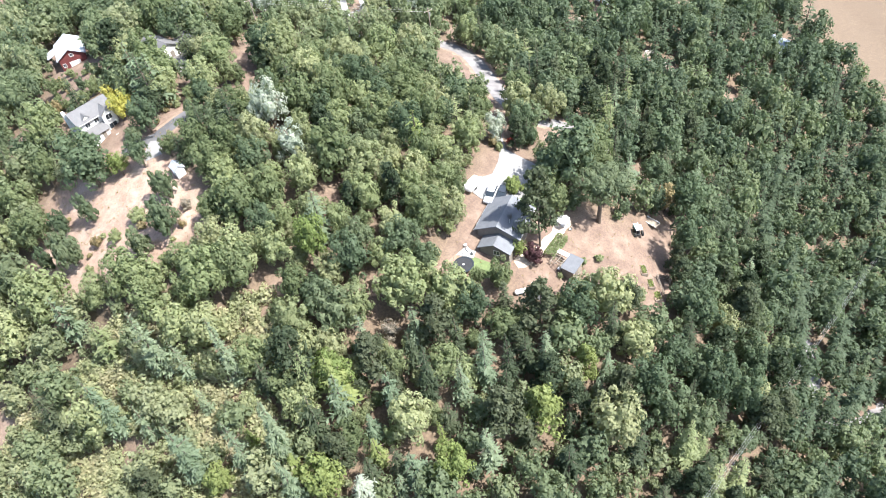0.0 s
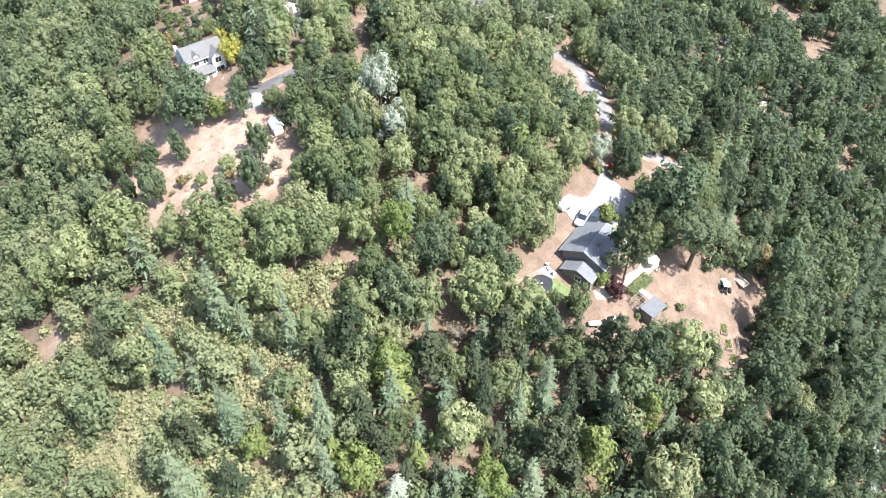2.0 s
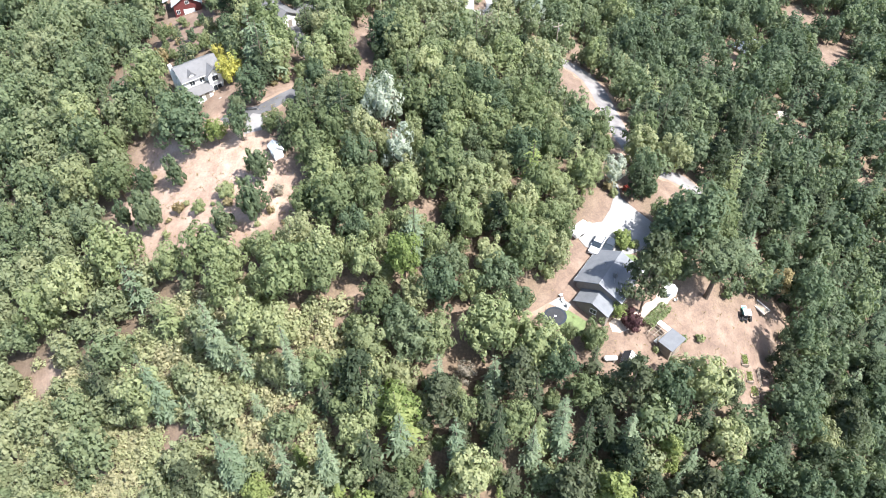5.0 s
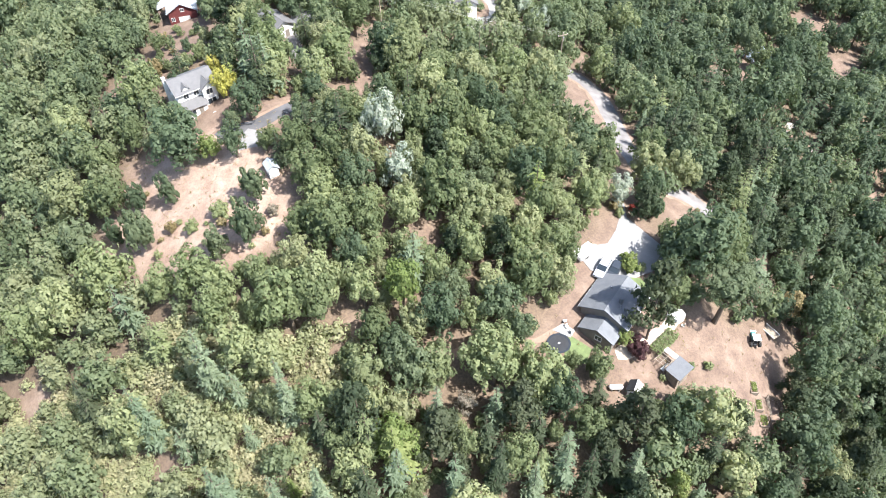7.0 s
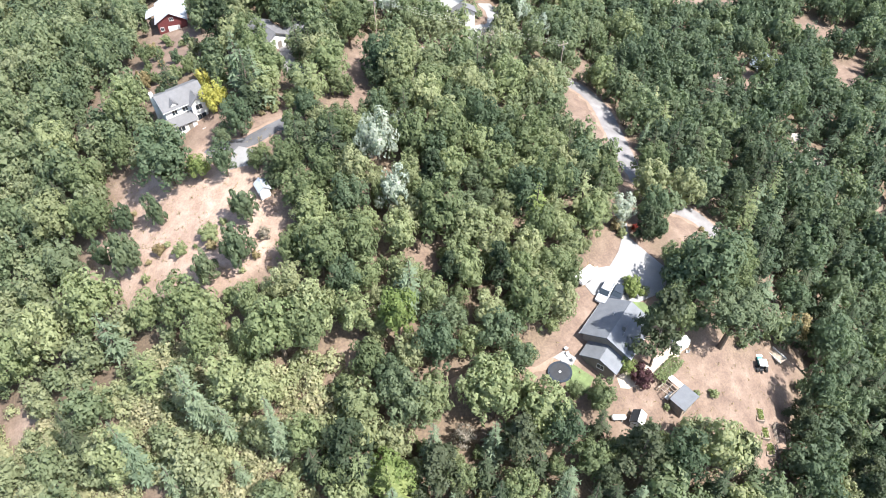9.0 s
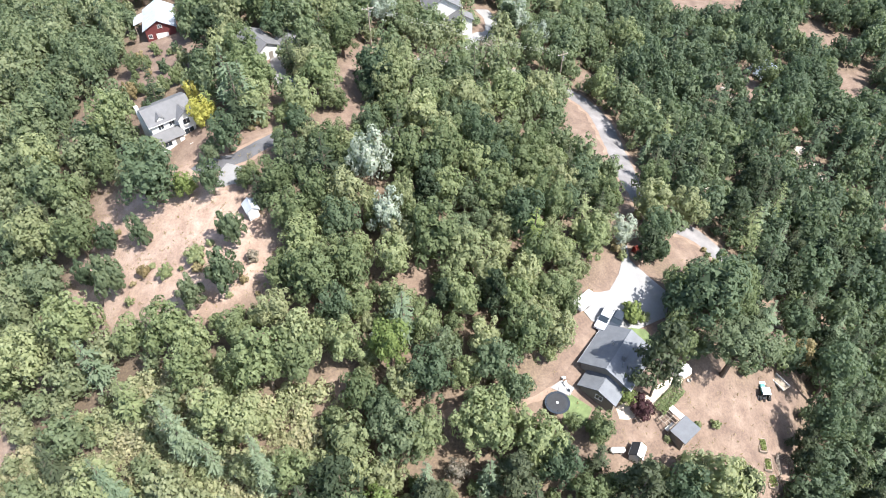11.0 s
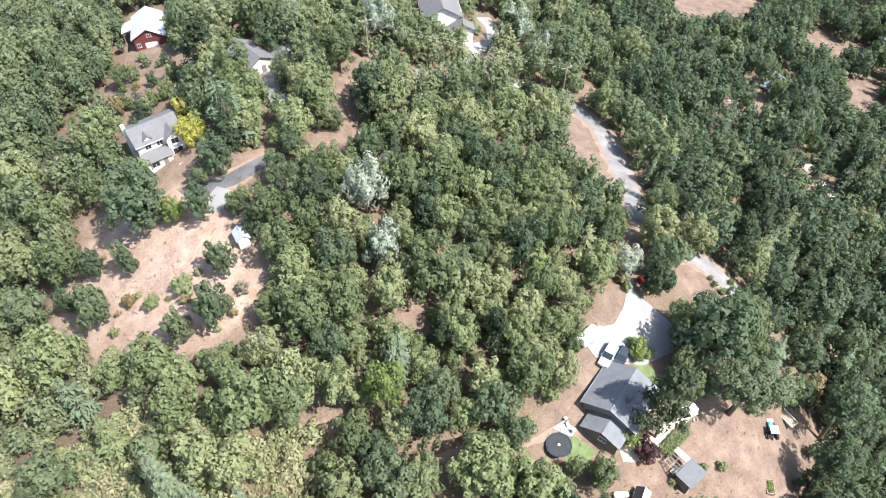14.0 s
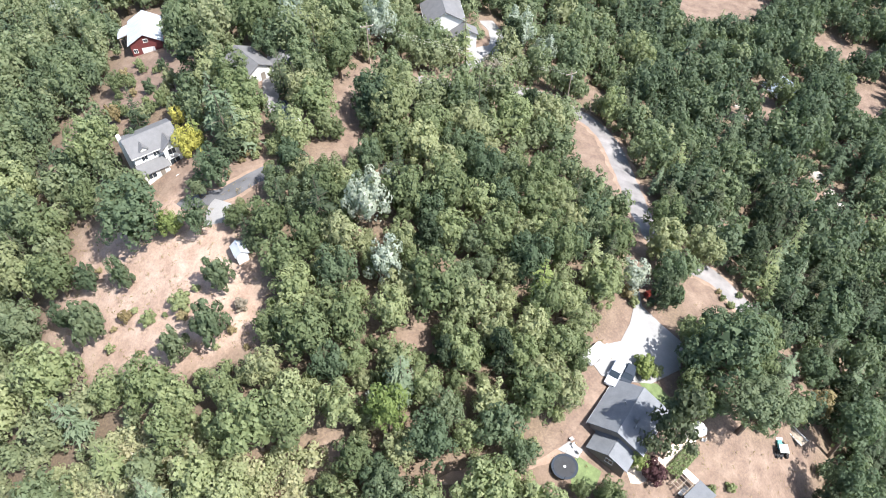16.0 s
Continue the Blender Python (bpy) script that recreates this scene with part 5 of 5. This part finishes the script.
def trailer(x, y, turn):
    e = thing("trailer", at_ground(x, y, turn), "pale flatbed utility trailer at the yard's edge", "trailer")
    part("bed", boxed(-1.6, -0.8, 0.55, 1.6, 0.8, 0.63, bevel=0.02), WOOD, e)
    part("drawbar", bars([((1.6, -0.5, 0.5), (2.9, 0, 0.5)), ((1.6, 0.5, 0.5), (2.9, 0, 0.5))], 0.05), STEEL, e)
    for sg in (-1, 1):
        part("side_rail", boxed(-1.6, sg * 0.8 - 0.04, 0.64, 1.6, sg * 0.8 + 0.04, 0.95), PAINT_WHITE, e)
        part("wheel", tube(bmesh.new(), (0, sg * 0.85, 0.32), (0, sg * 1.05, 0.32), 0.32, n=14), RUBBER, e)


trailer(29.0, -7.8, 120)


def covered_trailer(x, y, turn):
    e = thing("covered_trailer", at_ground(x, y, turn, 0.1), "low white covered trailer parked on the concrete drive", "trailer")
    bm = bmesh.new()
    prism(bm, [(-2.1, 0.45), (2.0, 0.45), (2.25, 0.8), (2.0, 1.35), (-1.9, 1.5), (-2.15, 1.2)], -1.05, 1.05)
    bmesh.ops.bevel(bm, geom=bm.edges[:], offset=0.14, segments=2, affect="EDGES")
    part("cover", bm, WHITE, e)
    part("drawbar", bars([((2.0, -0.5, 0.45), (3.1, 0, 0.4)), ((2.0, 0.5, 0.45), (3.1, 0, 0.4))], 0.05), STEEL, e)
    for sg in (-1, 1):
        part("wheel", tube(bmesh.new(), (-0.2, sg * 0.8, 0.3), (-0.2, sg * 1.0, 0.3), 0.3, n=14), RUBBER, e)


covered_trailer(-6.9, -0.6, 40)


# ---- garden and yard ----
def trampoline(x, y):
    e = thing("trampoline", at_ground(x, y, 20, 0.0), "round black trampoline with a dark pad beside the house", "trampoline")
    top = 0.9
    bed = bmesh.new()
    bmesh.ops.create_cone(bed, cap_ends=True, segments=40, radius1=1.62, radius2=1.62, depth=0.03)
    bmesh.ops.translate(bed, vec=(0, 0, top), verts=bed.verts[:])
    part("mat", bed, DARK, e)
    pad = bmesh.new()
    n = 40
    ring = []
    for r, z in ((1.62, top + 0.03), (1.98, top + 0.03), (1.98, top - 0.03), (1.62, top - 0.03)):
        ring.append([pad.verts.new((r * math.cos(2 * math.pi * i / n), r * math.sin(2 * math.pi * i / n), z)) for i in range(n)])
    for k in range(4):
        for i in range(n):
            pad.faces.new((ring[k][i], ring[k][(i + 1) % n], ring[(k + 1) % 4][(i + 1) % n], ring[(k + 1) % 4][i]))
    part("pad", pad, PAINT_DARK, e, "dark blue-black edge pad")
    mark = bmesh.new()
    bmesh.ops.create_cone(mark, cap_ends=True, segments=20, radius1=0.2, radius2=0.2, depth=0.01)
    bmesh.ops.translate(mark, vec=(0, 0, top + 0.025), verts=mark.verts[:])
    part("centre_mark", mark, WHITE, e)
    for k in range(6):
        a = k * math.pi / 3
        c, s = math.cos(a) * 1.9, math.sin(a) * 1.9
        part("leg", tube(bmesh.new(), (c, s, -0.8), (c, s, top), 0.03), STEEL, e)
        part("net_pole", tube(bmesh.new(), (c * 1.05, s * 1.05, 0.2), (c * 1.05, s * 1.05, 2.2), 0.025), DARK, e)


trampoline(-13.3, -17.2)


def potting_shed(x, y, turn):
    e = thing("potting_shed", at_ground(x, y, turn), "weathered garden shed with a grey roof and open pergola", "shed")
    part("wall", boxed(-1.5, -2.4, -1.5, 1.5, 0.0, 2.0), WOOD, e)
    r = bmesh.new()
    roof_slab(r, -1.8, 2.0, 1.8, 2.6, -2.8, 0.2, 0.1)
    part("roof", r, SHINGLE, e)
    door(e, -0.4, -2.4, -0.4, 0.9, 2.0, "-y", SIDING)
    for px in (-1.6, 0.0, 1.6):
        for py in (0.4, 2.6):
            part("post", boxed(px - 0.06, py - 0.06, -1.5, px + 0.06, py + 0.06, 2.2), WOOD, e)
    for py in (0.4, 1.5, 2.6):
        part("beam", boxed(-1.8, py - 0.06, 2.2, 1.8, py + 0.06, 2.34), WOOD, e)
    for k in range(6):
        px = -1.6 + 0.64 * k
        part("slat", boxed(px - 0.04, 0.3, 2.35, px + 0.04, 2.8, 2.43), WOOD, e)
    part("white_panel", boxed(0.75, 0.3, 2.44, 1.75, 2.75, 2.5), WHITE, e, "white translucent roof panel")
    part("bench", boxed(-1.4, 0.6, 0.55, 0.4, 1.2, 0.75, bevel=0.02), WHITE, e)


potting_shed(5.9, -19.8, 38)


def hut(x, y, turn, label, wall_mat, roof_mat, w=2.2, ln=2.4, eave=1.8, ridge=2.5):
    e = thing("shed", at_ground(x, y, turn), label, "shed")
    gable_block(e, w, ln, -1.0, eave, ridge, wall_mat, roof_mat, over=0.15)
    door(e, 0, -ln / 2, 0.0, 0.9, 1.7, "-y", wall_mat)
    return e


small = hut(-1.3, -23.8, -27, "small white shed with a dark roof on bare ground", WHITE, DARK, 1.8, 2.0)
sheet = bmesh.new()
roof_slab(sheet, 1.1, 1.81, 0.02, 2.69, -1.16, 1.16, 0.05)
part("white_roof_sheet", sheet, WHITE, small, "white sheet over the sunny slope")
hut(-62.3, 13.0, 28, "small white shed with a white roof below the lane", WHITE, WHITE_METAL, 1.8, 2.4)


def tank(x, y, turn):
    e = thing("propane_tank", at_ground(x, y, turn), "white horizontal propane tank on two saddles", "tank")
    bm = bmesh.new()
    bmesh.ops.create_uvsphere(bm, u_segments=20, v_segments=10, radius=0.48)
    for v in bm.verts:
        v.co.x += 0.75 if v.co.x > 0 else -0.75
    bmesh.ops.translate(bm, vec=(0, 0, 0.75), verts=bm.verts[:])
    part("vessel", bm, WHITE, e, smooth=True)
    part("valve_dome", tube(bmesh.new(), (0, 0, 1.2), (0, 0, 1.36), 0.14, n=12), WHITE, e)
    for px in (-0.6, 0.6):
        part("saddle", boxed(px - 0.1, -0.35, -0.3, px + 0.1, 0.35, 0.42), CONCRETE, e)


tank(-4.3, -23.4, 0)


def raised_bed(x, y, turn, w, ln, green=True):
    e = thing("raised_bed", at_ground(x, y, turn), "wooden raised garden bed with green plants" if green else "empty wooden raised garden bed", "garden bed", "garden beds")
    for a in ((-w / 2, -ln / 2, -w / 2 + 0.08, ln / 2), (w / 2 - 0.08, -ln / 2, w / 2, ln / 2), (-w / 2, -ln / 2, w / 2, -ln / 2 + 0.08), (-w / 2, ln / 2 - 0.08, w / 2, ln / 2)):
        part("board", boxed(a[0], a[1], -0.5, a[2], a[3], 0.45), WOOD, e)
    part("earth", boxed(-w / 2 + 0.09, -ln / 2 + 0.09, -0.4, w / 2 - 0.09, ln / 2 - 0.09, 0.36), SOIL, e)
    if green:
        rnd = np.random.RandomState(int(abs(x * 10)))
        c = np.stack([rnd.uniform(-w / 2 + 0.2, w / 2 - 0.2, 140), rnd.uniform(-ln / 2 + 0.2, ln / 2 - 0.2, 140), rnd.uniform(0.4, 0.75, 140)], -1)
        o = new("plants", cards_mesh("plants", leaf_cards(c, rnd.normal(size=(140, 3)) + (0, 0, 1), np.full(140, 0.16), rnd), LIME))
        o.parent = e


for bx, by, bw, bl, bg in ((22.0, -19.8, 1.3, 2.4, True), (22.4, -22.6, 1.3, 2.2, True), (22.9, -25.0, 1.5, 2.4, True), (25.6, -23.2, 1.6, 3.0, False), (25.9, -25.8, 1.6, 1.6, False)):
    raised_bed(bx, by, -8, bw, bl, bg)


def fence(points, label):
    e = thing("garden_fence", pose(0, 0, 0), label, "fence")
    tops = []
    for x, y in points:
        z = h(x, y)
        part("post", tube(bmesh.new(), (x, y, z - 0.4), (x, y, z + 1.5), 0.06, n=8), WOOD, e)
        tops.append((x, y, z))
    for (ax, ay, az), (bx, by, bz) in zip(tops, tops[1:]):
        for up in (0.5, 1.0, 1.45):
            part("rail", tube(bmesh.new(), (ax, ay, az + up), (bx, by, bz + up), 0.035, n=6), WOOD, e)


fence([(24.4, -21.0), (24.4, -24.0), (24.6, -27.0), (27.2, -27.2), (27.4, -24.2), (27.2, -21.2), (24.4, -21.0)], "weathered wooden rail fence round the garden beds")


def hedge(ax, ay, bx, by, w, tall):
    ln = math.hypot(bx - ax, by - ay)
    e = thing("hedge", at_ground((ax + bx) / 2, (ay + by) / 2, math.degrees(math.atan2(by - ay, bx - ax))), "clipped grey-green hedge beside the patio", "hedge")
    rnd = np.random.RandomState(3)
    n = 900
    c = np.stack([rnd.uniform(-ln / 2, ln / 2, n), rnd.uniform(-w / 2, w / 2, n), rnd.uniform(-0.3, tall, n)], -1)
    side = rnd.randint(0, 4, n)
    c[side < 2, 2] = tall + rnd.normal(size=(side < 2).sum()) * 0.06
    c[side == 2, 1] = w / 2
    c[side == 3, 1] = -w / 2
    o = new("foliage", cards_mesh("foliage", leaf_cards(c, rnd.normal(size=(n, 3)) * 0.6 + (0, 0, 0.8), np.full(n, 0.2), rnd), OLIVE))
    o.parent = e


hedge(3.0, -17.6, 7.4, -13.6, 1.9, 1.2)


def parasol(x, y):
    e = thing("patio_umbrella", at_ground(x, y), "white patio umbrella over a round table", "umbrella")
    part("pole", tube(bmesh.new(), (0, 0, 0), (0, 0, 2.5), 0.03), STEEL, e)
    c = bmesh.new()
    bmesh.ops.create_cone(c, cap_ends=False, segments=8, radius1=1.35, radius2=0.05, depth=0.55)
    bmesh.ops.solidify(c, geom=c.faces[:], thickness=0.02)
    bmesh.ops.translate(c, vec=(0, 0, 2.3), verts=c.verts[:])
    part("canopy", c, WHITE, e)
    part("base", tube(bmesh.new(), (0, 0, 0), (0, 0, 0.12), 0.3, n=16), CONCRETE, e)
    t = thing("patio_table", at_ground(x, y - 0.1), "round white patio table under the umbrella", "table")
    part("tabletop", tube(bmesh.new(), (0, 0, 0.72), (0, 0, 0.76), 0.6, n=24), WHITE, t)
    for k in range(3):
        a = k * 2.094 + 0.3
        part("leg", tube(bmesh.new(), (math.cos(a) * 0.5, math.sin(a) * 0.5, 0), (math.cos(a) * 0.3, math.sin(a) * 0.3, 0.72), 0.025), STEEL, t)


parasol(8.3, -11.2)


def garden_chair(x, y, turn):
    e = thing("patio_chair", at_ground(x, y, turn), "pale garden chair on the patio by the house", "chair", "patio chairs")
    part("seat", boxed(-0.27, -0.27, 0.4, 0.27, 0.27, 0.46, bevel=0.02), WHITE, e)
    part("backrest", boxed(-0.27, 0.22, 0.47, 0.27, 0.28, 0.95, bevel=0.02), WHITE, e)
    for sx in (-0.22, 0.22):
        for sy in (-0.22, 0.22):
            part("leg", tube(bmesh.new(), (sx, sy, -0.1), (sx, sy, 0.4), 0.025, n=6), STEEL, e)


for cx, cy, ct in ((-11.6, -14.2, 30), (-10.9, -15.0, 120), (-11.9, -13.3, 200), (7.0, -10.6, 60), (9.5, -12.0, 250)):
    garden_chair(cx, cy, ct)


# ---- utility poles and cables ----
def utility_pole(x, y, turn, tall=10.0):
    e = thing("utility_pole", at_ground(x, y, turn), "wooden utility pole with a crossarm and insulators", "pole", "utility poles")
    part("pole", tube(bmesh.new(), (0, 0, -0.8), (0, 0, tall), 0.16, 0.11, 10), WOOD, e)
    part("crossarm", boxed(-1.3, -0.07, tall - 0.9, 1.3, 0.07, tall - 0.76), WOOD, e)
    for px in (-1.2, 0.0, 1.2):
        part("insulator", tube(bmesh.new(), (px, 0, tall - 0.76), (px, 0, tall - 0.5), 0.06, 0.04, 8), WHITE, e)
    part("transformer", tube(bmesh.new(), (0.35, 0.2, tall - 2.6), (0.35, 0.2, tall - 1.6), 0.24, n=12), STEEL, e)


def cable(a, b, sag, r, label, mat=None):
    """A hanging wire between two points."""
    a, b = Vector(a), Vector(b)
    pts = [a.lerp(b, k / 24) - Vector((0, 0, sag * 4 * (k / 24) * (1 - k / 24))) for k in range(25)]
    bm = bmesh.new()
    for p, q in zip(pts, pts[1:]):
        tube(bm, p, q, r, n=5, caps=False)
    ob = part("power_cable", bm, mat or WIRE)
    return tagged(ob, label, "cable", "power cables")


POLES = ((-44.5, 66.9, 15), (-0.6, 71.8, 20))
for px, py, pt in POLES:
    utility_pole(px, py, pt)
for k in (-1, 0, 1):
    (ax, ay, at_), (bx, by, bt) = POLES
    cable((ax + 1.2 * k * math.cos(radians(at_)), ay + 1.2 * k * math.sin(radians(at_)), h(ax, ay) + 9.5), (bx + 1.2 * k * math.cos(radians(bt)), by + 1.2 * k * math.sin(radians(bt)), h(bx, by) + 9.5), 0.8, 0.008, "thin grey cable strung between the utility poles")
for k, dx in enumerate((-0.6, 0.0, 0.6)):
    cable((2.9 + dx, -71.9, -15.5), (100.5 + dx, -3.1, -45.5), 0.7, 0.016, "pale power cable spanning the wooded hollow", PALE_WIRE)


# ---- rocks, logs, and small things ----
def boulder(x, y, r, seed):
    rnd = random.Random(seed)
    bm = bmesh.new()
    bmesh.ops.create_icosphere(bm, subdivisions=3, radius=1)
    off = Vector((rnd.uniform(0, 50), rnd.uniform(0, 50), 0))
    for v in bm.verts:
        v.co *= 1 + 0.35 * noise.noise(v.co * 1.4 + off) + 0.1 * noise.noise(v.co * 4 + off)
    bmesh.ops.scale(bm, vec=(r, r * rnd.uniform(0.6, 0.9), r * rnd.uniform(0.45, 0.65)), verts=bm.verts[:])
    ob = part("boulder", bm, STONE, smooth=True)
    ob.matrix_world = at_ground(x, y, rnd.uniform(0, 360), r * 0.12)
    return tagged(ob, "pale weathered boulder on the wooded slope", "rock", "boulders")


boulder(59.5, 60.9, 1.6, 1)
boulder(57.3, 58.1, 1.0, 2)
boulder(60.6, 54.9, 1.8, 3)
boulder(58.6, 52.4, 1.2, 4)
boulder(62.3, 52.3, 1.1, 5)
boulder(54.4, 51.0, 0.9, 6)
boulder(66.6, 47.4, 1.3, 7)
boulder(69.7, 47.3, 1.0, 8)
boulder(46.8, 84.9, 0.9, 9)
boulder(47.5, 80.1, 1.0, 10)
boulder(25.4, 36.1, 1.2, 11)
boulder(27.8, 39.5, 0.9, 12)
boulder(76.3, 28.7, 1.4, 13)
boulder(80.0, 39.2, 1.6, 14)
boulder(85.3, 37.4, 1.2, 15)


def log(x, y, turn, ln, lean, seed):
    rnd = random.Random(seed)
    e = thing("dead_tree", at_ground(x, y, turn), "bleached dead tree leaning among the oaks", "dead tree", "dead trees")
    tip = Vector((ln * math.cos(radians(lean)), 0, ln * math.sin(radians(lean))))
    part("trunk", tube(bmesh.new(), (0, 0, -0.3), tip, 0.16, 0.05, 8), STONE, e, "bleached bare trunk")
    for k in range(4):
        p = tip * rnd.uniform(0.4, 0.9)
        part("limb", tube(bmesh.new(), p, p + Vector((rnd.uniform(-0.6, 0.8), rnd.uniform(-1.2, 1.2), rnd.uniform(0.3, 1.0))), 0.05, 0.015, 6), STONE, e)


log(-103.1, 15.8, 140, 5, 50, 1)
log(-104.2, 16.7, 100, 6, 40, 2)
log(-74.9, -15.2, 150, 3, 15, 3)
log(-105.2, 3.7, 110, 6, 45, 4)
log(-87.1, -17.4, 150, 4, 10, 5)
log(-39.3, -15.7, 150, 3.5, 5, 6)
log(-48.3, -8.3, 120, 4, 50, 7)
